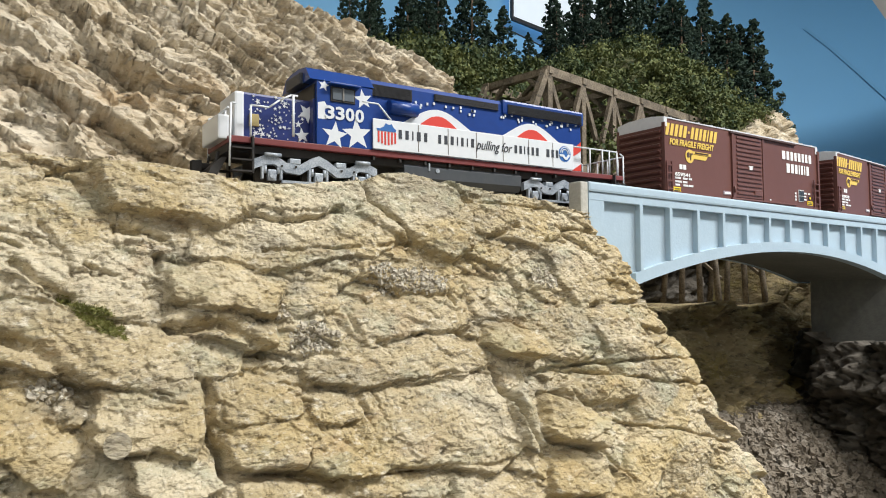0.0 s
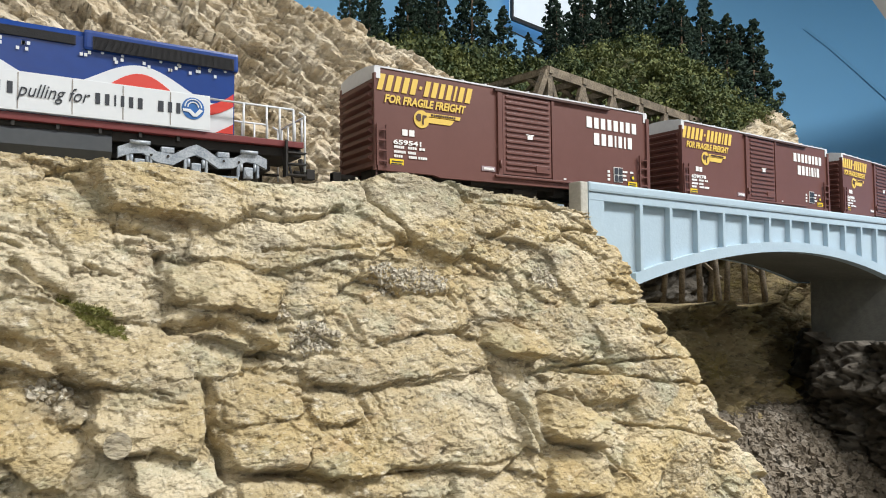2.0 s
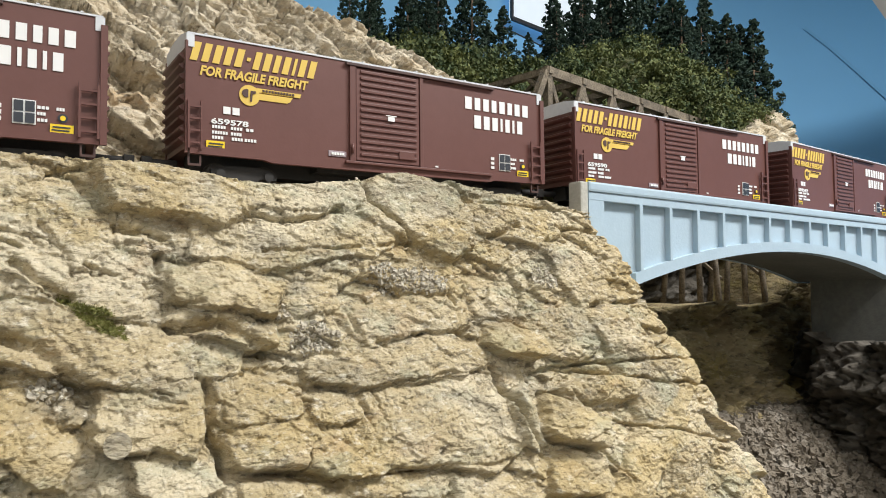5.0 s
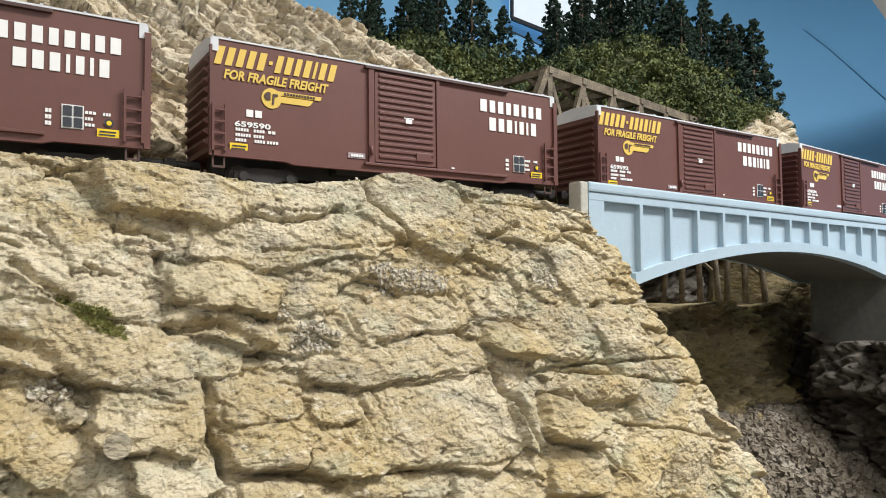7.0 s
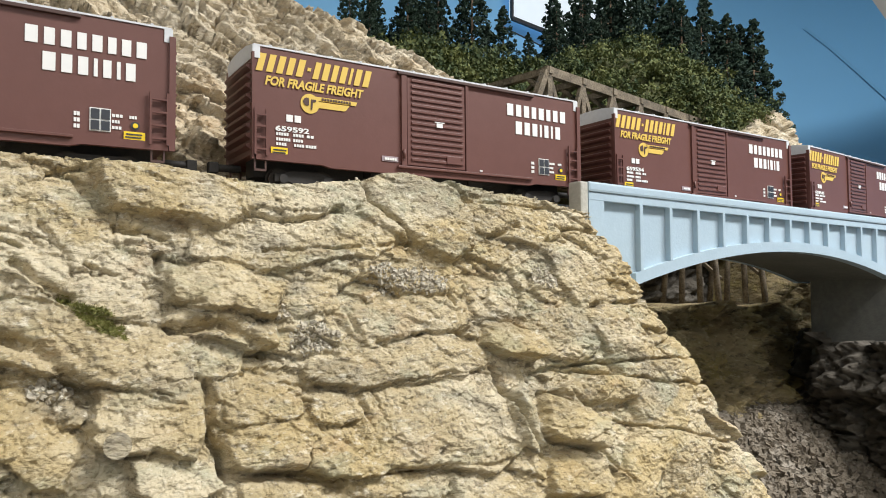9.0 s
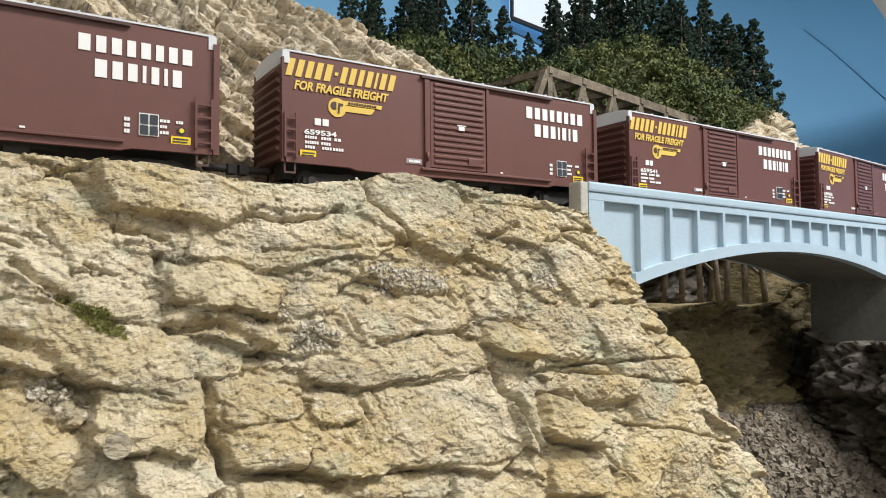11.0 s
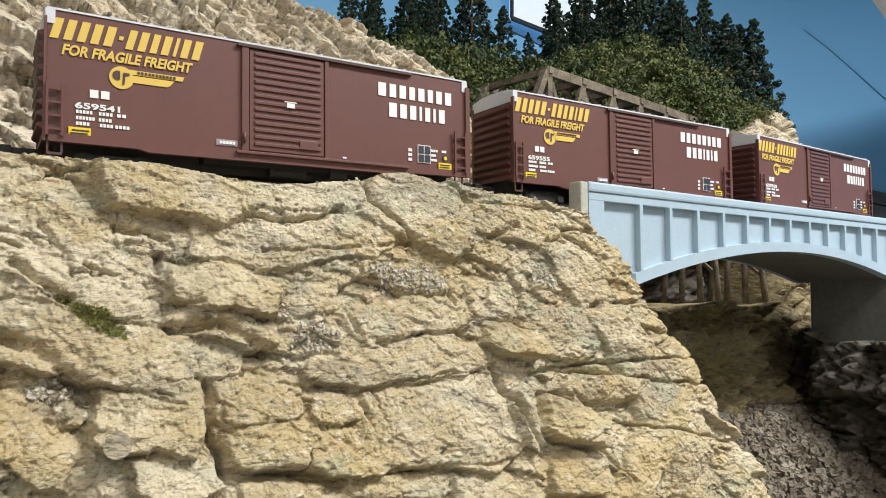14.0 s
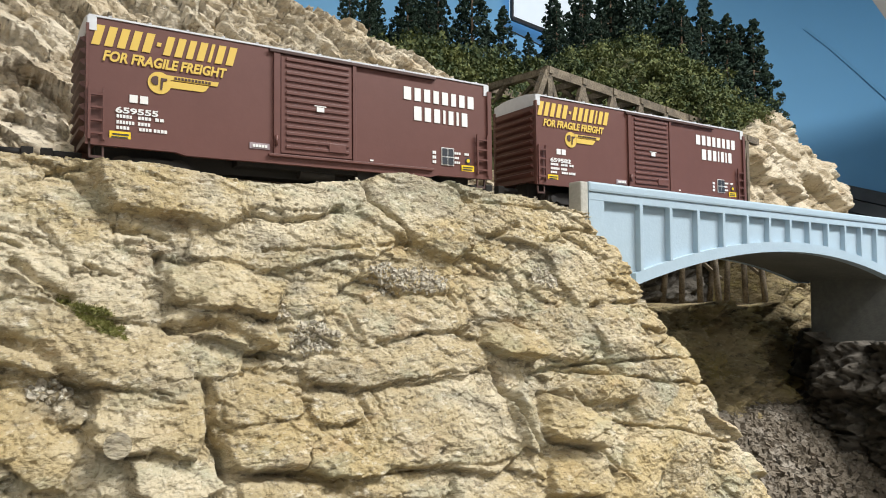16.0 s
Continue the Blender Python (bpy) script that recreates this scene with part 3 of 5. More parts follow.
def rim(U):
    return 0.0400 + 0.007 * np.exp(-((U - 0.148) / 0.028) ** 2) - 0.0035 * np.exp(-((U - 0.085) / 0.025) ** 2) + 0.002 * np.exp(-((U - 0.20) / 0.015) ** 2) - 0.002 * ease((U - 0.22) / 0.03)


us = spaced([(-0.5, 0.006), (-0.02, 0.00036), (0.37, 0.002), (0.55, 0)])
zs = spaced([(-0.2, 0.003), (-0.1, 0.00036), (0.041, 0)])
pts = headland(us, zs, 0.238, 0.4, 0.02, 0.268, 0.48, 0.026, near_relief, rim, 0.36, 20)
NEAR = pts
me = grid_mesh("near_cliff", pts, ROCK)
slab = np.zeros(pts.shape[:2], np.float32)
slab[:SLAB[0].shape[0]] = SLAB[0]
me.attributes.new("slab", "FLOAT", "POINT").data.foreach_set("value", slab.reshape(-1))
stain = np.zeros(pts.shape[:2], np.float32)
stain[:TINT[0].shape[0]] = TINT[0]
me.attributes.new("stain", "FLOAT", "POINT").data.foreach_set("value", stain.reshape(-1))
tagged(mesh_part("near_cliff", me, ROCK, at=BASE), "tan and ochre fractured rock cliff below the track", "cliff", kind="structure")


# ---- the cutting behind the track ----
def back_relief(U, Z):
    wu, wz = U + 0.006 * layered(U * 40, Z * 40, 3, 13), Z + 0.005 * layered(U * 40, Z * 40, 3, 18)
    crumple = ease((U - 0.08) / 0.1)
    slabs = fractured(wu, wz, 0.042, 2.0, -27, 41, 1.3, 0.3) * (0.014 - 0.008 * crumple) * (0.25 + 0.75 * ease((Z - 0.04) / 0.07))
    plates = fractured(wu, wz, 0.017, 1.8, -30, 43, 1.6, 0.2) * (0.0085 - 0.003 * crumple)
    return (slabs + plates + fractured(wu, wz, 0.0075, 1.5, -38, 45, 1.6, 0.2) * 0.0042 + fractured(wu, wz, 0.0034, 1.3, 15, 46, 1.3, 0.2) * 0.0019 + 0.004 * layered(U * 30, Z * 30, 3, 21))


us = spaced([(-0.6, 0.006), (-0.02, 0.0009), (0.42, 0.003), (0.7, 0)])
zs = spaced([(0.02, 0.0009), (0.26, 0)])
pts = headland(us, zs, 0.318, 0.5, 0.14, 0.272, 0.12, 0.03, back_relief, lambda U: np.clip(0.13 + 0.4 * (0.28 - U), 0.12, 0.34), 0.56, 12)
tagged(mesh_part("back_cliff", grid_mesh("back_cliff", pts, ROCK_BACK), ROCK_BACK, at=BASE), "pale tan layered rock cutting behind the track", "cliff", kind="structure")


# ---- the far headland and its wooded hill ----
def far_relief(U, Z):
    wu, wz = U + 0.01 * layered(U * 25, Z * 25, 3, 53), Z + 0.01 * layered(U * 25, Z * 25, 3, 58)
    return fractured(wu, wz, 0.06, 1.2, -30, 61, 0.9) * 0.026 + fractured(wu, wz, 0.021, 1.2, -48, 63, 1.0) * 0.011 + fractured(wu, wz, 0.009, 1.2, -55, 65, 1.0) * 0.005 + fractured(wu, wz, 0.005, 1.2, -20, 67, 1.0) * 0.002 + 0.006 * layered(U * 25, Z * 25, 4, 71)


us = spaced([(0.25, 0.006), (0.75, 0.0014), (1.3, 0.006), (1.6, 0)])
zs = spaced([(-0.3, 0.006), (0.05, 0.0014), (0.262, 0)])
pts = headland(us, zs, 0.545, 0.35, 0.14, lambda Z: 1.17 - 1.35 * np.maximum(Z - 0.2, 0) + 0.25 * np.maximum(0.1 - Z, 0), 0.0, 0.06, far_relief, lambda U: 0.225 + 0.047 * ease((U - 0.92) / 0.08), 0.9, 14)
tagged(mesh_part("far_cliff", grid_mesh("far_cliff", pts, ROCK_BACK), ROCK_BACK, at=BASE), "pale broken rock face at the far end of the hill", "cliff", kind="structure")


def hill_back(x):
    """How far the hill stands back behind the far cliff."""
    return ease((np.asarray(x, float) - 0.72) / 0.13)


def hill_front(x):
    """The foot of the hill, which draws back towards the far cliff."""
    return np.clip(np.asarray(x, float) / 1.477 + 0.014, 0.43, 0.632)


def hill_z(x, y):
    x, y = np.asarray(x, float), np.asarray(y, float)
    back = hill_back(x)
    crest = 0.232 + 0.052 * np.exp(-((x - 0.655) / 0.085) ** 2) + 0.022 * ease((x - 0.55) / 0.2) + 0.02 * back - 0.6 * np.maximum(x - 1.0, 0)
    return crest - 0.85 * np.maximum(0.585 + 0.075 * back - y, 0) - 0.45 * np.maximum(y - 0.69, 0) + 0.010 * layered(x * 14, y * 14, 3, 77)


us, vs = np.linspace(0.1, 1.04, 150), np.linspace(0, 1, 90)
X, V = np.meshgrid(us, vs)
front = hill_front(X)
Y = front + (1.05 - front) * V
pts = np.stack([X, Y, hill_z(X, Y) + 0.004 * layered(X * 60, Y * 60, 3, 79)], -1)
# front row lowered as a skirt, added to shade the rock below
pts[0, :, 2] -= 0.04
tagged(mesh_part("hillside", grid_mesh("hillside", pts, HILL_SOIL), HILL_SOIL, at=BASE), "mossy green wooded hillside", "hillside", kind="structure")


# ---- the canyon under the bridge ----
def canyon_relief(U, Z):
    wu, wz = U + 0.006 * layered(U * 40, Z * 40, 3, 83), Z + 0.006 * layered(U * 40, Z * 40, 3, 88)
    return fractured(wu, wz, 0.04, 1.6, 14, 91) * 0.026 + fractured(wu, wz, 0.013, 1.6, 18, 93, 1.0) * 0.014 + fractured(wu, wz, 0.006, 1.5, 30, 95, 1.0) * 0.008 + 0.004 * layered(U * 35, Z * 35, 4, 97)


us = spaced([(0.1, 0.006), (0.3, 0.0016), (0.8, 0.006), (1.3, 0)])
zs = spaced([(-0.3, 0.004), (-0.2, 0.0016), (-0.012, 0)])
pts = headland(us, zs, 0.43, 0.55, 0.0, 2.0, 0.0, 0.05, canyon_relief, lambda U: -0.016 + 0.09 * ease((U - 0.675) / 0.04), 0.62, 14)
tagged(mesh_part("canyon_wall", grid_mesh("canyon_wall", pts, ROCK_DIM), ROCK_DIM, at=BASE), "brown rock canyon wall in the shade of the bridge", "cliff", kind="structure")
# the rock behind the trestle, below the timber bridge, its shade put into the colour
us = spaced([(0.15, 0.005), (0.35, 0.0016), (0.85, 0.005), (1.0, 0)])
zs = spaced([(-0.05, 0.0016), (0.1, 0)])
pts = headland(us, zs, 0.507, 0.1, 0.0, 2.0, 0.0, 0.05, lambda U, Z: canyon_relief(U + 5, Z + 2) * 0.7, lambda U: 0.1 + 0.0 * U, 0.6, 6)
tagged(mesh_part("gorge_back", grid_mesh("gorge_back", pts, ROCK_SHADED), ROCK_SHADED, at=BASE), "rock wall behind the timber trestle, coloured dark for shade", "cliff", kind="structure")
# the right bank on which the abutment stands, coloured dark for shade: its face looks back along the track
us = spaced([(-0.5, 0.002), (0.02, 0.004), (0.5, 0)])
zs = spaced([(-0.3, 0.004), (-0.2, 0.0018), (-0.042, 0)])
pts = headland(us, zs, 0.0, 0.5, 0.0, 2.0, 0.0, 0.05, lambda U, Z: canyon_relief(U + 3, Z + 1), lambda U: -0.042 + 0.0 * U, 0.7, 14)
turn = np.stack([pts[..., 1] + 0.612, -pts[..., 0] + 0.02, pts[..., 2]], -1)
# the foot is undercut so that it falls dark
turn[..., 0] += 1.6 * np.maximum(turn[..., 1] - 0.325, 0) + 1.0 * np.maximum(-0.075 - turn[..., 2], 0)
tagged(mesh_part("far_bank", grid_mesh("far_bank", turn, ROCK_SHADED), ROCK_SHADED, at=BASE), "rock bank below the bridge abutment, coloured dark for shade", "cliff", kind="structure")
us, vs = np.linspace(-0.6, 1.6, 260), np.linspace(-0.1, 1.2, 160)
X, Y = np.meshgrid(us, vs)
pts = np.stack([X, Y, -0.2 + 0.02 * layered(X * 8, Y * 8, 5, 101) + 0.1 * ease((Y - 0.2) / 0.17) * ease((X - 0.2) / 0.15)], -1)
tagged(mesh_part("ground", grid_mesh("ground", pts, RUBBLE), RUBBLE, at=BASE), "grey-brown rubble canyon floor", "ground", kind="structure")


# ---- the arch bridge ----
def arch_z(x):
    return 0.0248 - 0.0245 * ((x - 0.205) / 0.174) ** 2 * 0.97


def arch_bridge():
    """Built along its own x from the near post; z as in the layout."""
    at = pose(0.2565, 0.262, Z0, 0, -0.45, 3.2)
    b = thing("arch_bridge", "pale blue-grey painted arch bridge with ribbed side panels", "bridge", at=at)
    L, top, W = 0.44, 0.0555, 0.082
    xs = [0.036 + (0.364 - 0.036) * i / 40 for i in range(41)]
    for y0, y1 in ((0.0, 0.004), (W - 0.004, W)):
        bm = bmesh.new()
        foot = -0.03 if y0 == 0.0 else 0.004
        plate(bm, [(0.0, -0.03)] + [(0.036, -0.03)] + [(x, arch_z(x)) for x in xs] + [(0.364, foot), (L, foot), (L, top - 0.002), (0.0, top - 0.002)], y0, y1 - y0)
        part("side_wall", bm, BRIDGE, b)
    # rim along the arch
    bm = bmesh.new()
    rims = [(x, arch_z(x)) for x in xs] + [(x, arch_z(x) + 0.0065) for x in reversed(xs)]
    plate(bm, rims, -0.0034, 0.0034)
    part("arch_rim", bm, BRIDGE, b)
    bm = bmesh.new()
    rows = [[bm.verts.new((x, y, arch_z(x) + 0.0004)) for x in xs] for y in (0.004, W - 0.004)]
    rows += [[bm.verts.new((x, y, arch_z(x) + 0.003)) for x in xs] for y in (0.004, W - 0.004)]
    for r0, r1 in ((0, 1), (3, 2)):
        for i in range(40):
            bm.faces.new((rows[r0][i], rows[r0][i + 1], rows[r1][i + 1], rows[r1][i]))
    part("arch_soffit", bm, CONCRETE_SHADED, b, "grey concrete underside, coloured dark for shade")
    bm = bmesh.new()
    box(bm, -0.0005, L, -0.0042, 0.006, top - 0.0052, top, 0.0012)
    part("coping", bm, BRIDGE, b)
    bm = bmesh.new()
    box(bm, 0.0, L, -0.0033, 0.0, top - 0.0095, top - 0.0052, 0.0004)
    part("top_band", bm, BRIDGE, b)
    bm = bmesh.new()
    box(bm, -0.0005, L, W - 0.006, W + 0.004, top - 0.004, top, 0.001)
    part("far_coping", bm, BRIDGE, b)
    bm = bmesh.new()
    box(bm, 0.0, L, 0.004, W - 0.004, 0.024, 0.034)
    part("deck", bm, CONCRETE_SHADED, b)
    bm = bmesh.new()
    box(bm, -0.0062, -0.0006, -0.0036, 0.005, 0.006, top - 0.0003, 0.0012)
    part("end_post", bm, POST_CONCRETE, b, "pale grey concrete end post")
    x, step = 0.0415, 0.0262
    bm = bmesh.new()
    box(bm, 0.0, 0.0115, -0.0033, 0.0, -0.03, top - 0.0095)
    part("edge_strip", bm, BRIDGE, b)
    while x < 0.4:
        low = arch_z(x) + 0.0062 if 0.036 < x < 0.364 else -0.03
        bm = bmesh.new()
        box(bm, x - 0.0013, x + 0.0013, -0.0035, 0.0004, low, top - 0.0093, 0.0003)
        part("rib", bm, BRIDGE, b)
        x += step
    return b


arch_bridge()


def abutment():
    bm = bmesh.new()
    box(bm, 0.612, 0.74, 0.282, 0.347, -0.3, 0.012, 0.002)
    # the abutment's shade is in its darkened concrete colour
    tagged(part("abutment", bm, CONCRETE_SHADED, at=BASE), "grey concrete abutment under the bridge end, coloured dark for shade", "abutment", kind="structure")


abutment()


# ---- the timber truss bridge behind ----
def truss_bridge():
    b = thing("truss_bridge", "weathered brown timber through-truss bridge", "bridge", at=pose(0.372, 0.42, Z0, 0, 0, 10))
    L, W, top, low, n = 0.36, 0.065, 0.178, 0.088, 8
    step = L / n
    for y in (0.0, W):
        for z, w in ((top, 0.0075), (low, 0.007)):
            bm = bmesh.new()
            bar(bm, (-0.004 if z == top else -0.03, y, z - w / 2), (L + 0.03, y, z - w / 2), 0.006, w)
            part("chord", bm, TIMBER, b)
        bm = bmesh.new()
        bar(bm, (-0.003, y, top - 0.004), (-0.045, y, low), 0.0055)
        part("end_brace", bm, TIMBER, b)
        for i in range(n + 1):
            x = i * step
            bm = bmesh.new()
            bar(bm, (x, y, low), (x, y, top - 0.006), 0.0055, up=(0, 1, 0))
            part("post", bm, TIMBER, b)
            if i < n:
                for dx0, dx1 in ((0.004, step * 0.92), (step * 0.95, 0.012)):
                    bm = bmesh.new()
                    bar(bm, (x + dx0, y + (0.0015 if dx0 < dx1 else -0.0015), top - 0.008), (x + dx1, y + (0.0015 if dx0 < dx1 else -0.0015), low), 0.0034, 0.0042)
                    part("diagonal", bm, TIMBER, b)
    for i in range(n + 1):
        x = i * step
        bm = bmesh.new()
        bar(bm, (x, -0.004, top - 0.003), (x, W + 0.004, top - 0.003), 0.005, 0.0055)
        part("top_strut", bm, TIMBER, b)
        for s in (0, 1):
            bm = bmesh.new()
            bar(bm, (x, 0.0 if s == 0 else W, top - 0.022), (x, 0.02 if s == 0 else W - 0.02, top - 0.005), 0.0035)
            part("knee_brace", bm, TIMBER, b)
        bm = bmesh.new()
        bar(bm, (x, 0.0, top - 0.021), (x, W, top - 0.021), 0.0032)
        part("sway_strut", bm, TIMBER, b)
        if i < n:
            bm = bmesh.new()
            bar(bm, (x, 0, top - 0.002), (x + step, W, top - 0.002), 0.003)
            part("top_brace", bm, TIMBER, b)
    # hidden deck, made wider than the trusses to keep the rock beneath dark
    bm = bmesh.new()
    box(bm, -0.03, L + 0.03, -0.03, W + 0.03, low - 0.006, low - 0.001)
    part("deck", bm, TIMBER, b)
    return b


truss_bridge()


def trestle_bent(x, y, turn, n=5):
    b = thing("trestle_bent", "dark round timber trestle posts standing on a sill", "trestle", "trestle bents", at=pose(x, y, Z0, 0, 0, turn))
    rng = random.Random(int(x * 1000))
    for i in range(n):
        u = (i - (n - 1) / 2) * 0.0145
        bm = bmesh.new()
        rod(bm, (u * 1.45, rng.uniform(-0.002, 0.002), -0.02), (u, 0, 0.082), 0.0031, 9, 0.0027)
        part("post", bm, TIMBER, b)
    bm = bmesh.new()
    bar(bm, (-0.038, 0, -0.016), (0.038, 0, -0.016), 0.006)
    part("sill", bm, TIMBER, b)
    bm = bmesh.new()
    bar(bm, (-0.03, -0.004, 0.012), (0.026, -0.004, 0.06), 0.003)
    part("sway_brace", bm, TIMBER, b)


trestle_bent(0.6, 0.463, 98, 4)
trestle_bent(0.675, 0.463, 98, 4)


# ---- trees and bushes ----
def tuft_mesh(rng, centres, radii, leaf, count):
    """Many small leaves gathered round the given centres."""
    verts, faces = [], []
    for (cx, cy, cz), r in zip(centres, radii):
        for _ in range(count):
            a, b = rng.uniform(0, 2 * math.pi), math.acos(rng.uniform(-1, 1))
            rr = r * rng.uniform(0.55, 1.05)
            p = Vector((cx + rr * math.sin(b) * math.cos(a), cy + rr * math.sin(b) * math.sin(a), cz + rr * math.cos(b) * 0.8))
            n = (Vector((rng.gauss(0, 1), rng.gauss(0, 1), rng.gauss(0, 1))) + (p - Vector((cx, cy, cz))) / r).normalized()
            s = n.orthogonal().normalized()
            s = s * math.cos(a * 3) + n.cross(s) * math.sin(a * 3)
            t = n.cross(s)
            k = len(verts)
            size = leaf * rng.uniform(0.6, 1.3)
            verts += [p - s * size * 0.5, p + t * size * 0.45, p + s * size * 0.6, p - t * size * 0.4]
            faces.append((k, k + 1, k + 2, k + 3))
    return verts, faces


def leaf_part(name, rng, centres, radii, leaf, count, mat, parent=None, at=None):
    verts, faces = tuft_mesh(rng, centres, radii, leaf, count)
    me = bpy.data.meshes.new(name)
    me.from_pydata([tuple(v) for v in verts], [], faces)
    return mesh_part(name, me, mat, parent, at=at)


def conifer(seed, height):
    rng = random.Random(seed)
    t = thing("conifer_tree", "tall dark green conifer on the wooded hill", "tree", "conifers on the hill")
    bm = bmesh.new()
    rod(bm, (0, 0, -0.01), (0, 0, height * 0.94), height * 0.018, 7, height * 0.004)
    for i in range(14):
        z = height * rng.uniform(0.12, 0.85)
        a = rng.uniform(0, 6.28)
        r = height * 0.2 * (1 - z / height)
        rod(bm, (0, 0, z), (r * math.cos(a), r * math.sin(a), z - r * 0.15), height * 0.006, 4, height * 0.002)
    part("trunk", bm, BARK, t)
    centres, radii = [], []
    z = height * 0.1
    while z < height * 0.99:
        w = 1 - z / height
        reach = height * (0.014 + 0.275 * w ** 0.8)
        n = max(3, int(4 + 15 * w))
        for i in range(n):
            a = rng.uniform(0, 6.28)
            k = rng.uniform(0.35, 1.08)
            centres.append((reach * k * math.cos(a), reach * k * math.sin(a), z - reach * k * 0.25 + rng.uniform(-0.01, 0.01) * height))
            radii.append(height * (0.014 + 0.026 * w) * rng.uniform(0.7, 1.25))
        z += height * (0.02 + 0.012 * w)
    leaf_part("crown", rng, centres, radii, height * 0.021, 30, NEEDLES, t)
    return t


TREE_KINDS = [conifer(3, 0.16), conifer(8, 0.17), conifer(15, 0.15)]
TREE_SPOTS = [(0.283, 0.600, 0.298), (0.314, 0.620, 0.307), (0.358, 0.620, 0.324), (0.421, 0.660, 0.351), (0.454, 0.640, 0.369), (0.483, 0.620, 0.322),
              (0.503, 0.600, 0.289), (0.600, 0.660, 0.366), (0.665, 0.680, 0.415), (0.761, 0.720, 0.462), (0.737, 0.660, 0.442), (0.837, 0.700, 0.465),
              (0.844, 0.660, 0.426), (1.006, 0.740, 0.500), (0.980, 0.680, 0.442), (1.076, 0.720, 0.457), (1.051, 0.680, 0.448), (0.700, 0.72, 0.45), (0.90, 0.72, 0.46),
              (0.63, 0.70, 0.40), (0.80, 0.70, 0.44), (0.79, 0.75, 0.49), (0.88, 0.675, 0.40), (0.93, 0.69, 0.43), (1.02, 0.70, 0.43), (0.95, 0.76, 0.50), (0.39, 0.63, 0.31),
              (1.00, 0.685, 0.375), (0.69, 0.67, 0.38), (0.405, 0.66, 0.345), (0.375, 0.65, 0.34), (0.33, 0.64, 0.315)]
for i, (x, y, ztop) in enumerate(TREE_SPOTS):
    ground = float(hill_z(x, y)) - 0.006
    kind = TREE_KINDS[i % 3]
    tall = (0.16, 0.17, 0.15)[i % 3]
    k = (ztop - ground) / tall
    m = pose(x, y, Z0 + ground, 0, 0, i * 77)
    if i < 3:
        kind.matrix_basis, kind.scale = m, (k, k, k)
    else:
        c = copy_thing(kind, m)
        c.scale = (k, k, k)


def bushes():
    rng = random.Random(5)
    centres, radii = [], []
    for _ in range(1100):
        x = rng.uniform(0.3, 1.02)
        front = float(hill_front(x)) + 0.004
        y = rng.uniform(front, 0.68)
        r = rng.uniform(0.007, 0.017)
        centres.append((x, y, float(hill_z(x, y)) + r * 0.4))
        radii.append(r)
    for _ in range(420):
        x = rng.uniform(0.32, 1.0)
        front = float(hill_front(x)) + 0.006
        y = rng.uniform(front, 0.66)
        r = rng.uniform(0.013, 0.025)
        for _ in range(7):
            centres.append((x + rng.gauss(0, r * 0.6), y + rng.gauss(0, r * 0.6), float(hill_z(x, y)) + r * rng.uniform(0.2, 0.9)))
            radii.append(r * rng.uniform(0.3, 0.55))
    ob = leaf_part("bushes", rng, centres, radii, 0.0036, 34, LEAVES, at=BASE)
    tagged(ob, "dense olive green bushes covering the hillside", "bushes", kind="stuff")


bushes()


def rubble():
    """Angular stones on the canyon floor, too many to count."""
    rng = random.Random(12)
    verts, faces = [], []
    for _ in range(9000):
        x, y = rng.uniform(0.3, 0.68), rng.uniform(0.2, 0.4)
        z = -0.2 + 0.1 * float(ease((y - 0.2) / 0.17) * ease((x - 0.2) / 0.15)) + 0.004
        r = rng.choice((0.0012, 0.0015, 0.0019, 0.0025)) * rng.uniform(0.8, 1.3)
        turn = Euler((rng.uniform(0, 6), rng.uniform(0, 6), rng.uniform(0, 6))).to_matrix()
        k = len(verts)
        for sx in (-1, 1):
            for sy in (-1, 1):
                for sz in (-1, 1):
                    v = turn @ Vector((sx * r * rng.uniform(0.6, 1.3), sy * r * rng.uniform(0.5, 1.0), sz * r * rng.uniform(0.35, 0.8)))
                    verts.append((x + v.x, y + v.y, z + v.z))
        faces += [tuple(k + i for i in q) for q in ((0, 1, 3, 2), (4, 6, 7, 5), (0, 4, 5, 1), (2, 3, 7, 6), (0, 2, 6, 4), (1, 5, 7, 3))]
    me = bpy.data.meshes.new("rubble")
    me.from_pydata(verts, [], faces)
    tagged(mesh_part("rubble", me, RUBBLE, at=BASE), "loose angular grey-brown stones on the canyon floor", "rubble", kind="stuff")


rubble()


def grass_tuft():
    """Short moss fibres rooted in a crevice of the rock."""
    rng = random.Random(2)
    x, z = NEAR[..., 0], NEAR[..., 2]
    off = ((x - 0.0275) / 0.011) ** 2 + ((z + 0.0088 + 0.6 * (x - 0.0275)) / 0.0042) ** 2
    rows, cols = np.nonzero(off + 1.1 * layered(x * 300, z * 300, 2, 3) < 0.6)
    bm = bmesh.new()
    for _ in range(2000):
        i = rng.randrange(len(rows))
        a = Vector(NEAR[rows[i], cols[i]])
        d = Vector((rng.gauss(0, 0.7), rng.uniform(-1.0, -0.1), rng.uniform(-0.3, 1.0))).normalized() * rng.uniform(0.0008, 0.0023)
        w = Vector((rng.uniform(-1, 1), rng.uniform(-1, 1), rng.uniform(-1, 1))).normalized() * 0.00022
        bm.faces.new([bm.verts.new(a - w), bm.verts.new(a + w), bm.verts.new(a + d)])
    tagged(part("grass_tuft", bm, GRASS, at=BASE), "small moss-green grass tuft growing on the rock", "grass", kind="stuff")


grass_tuft()


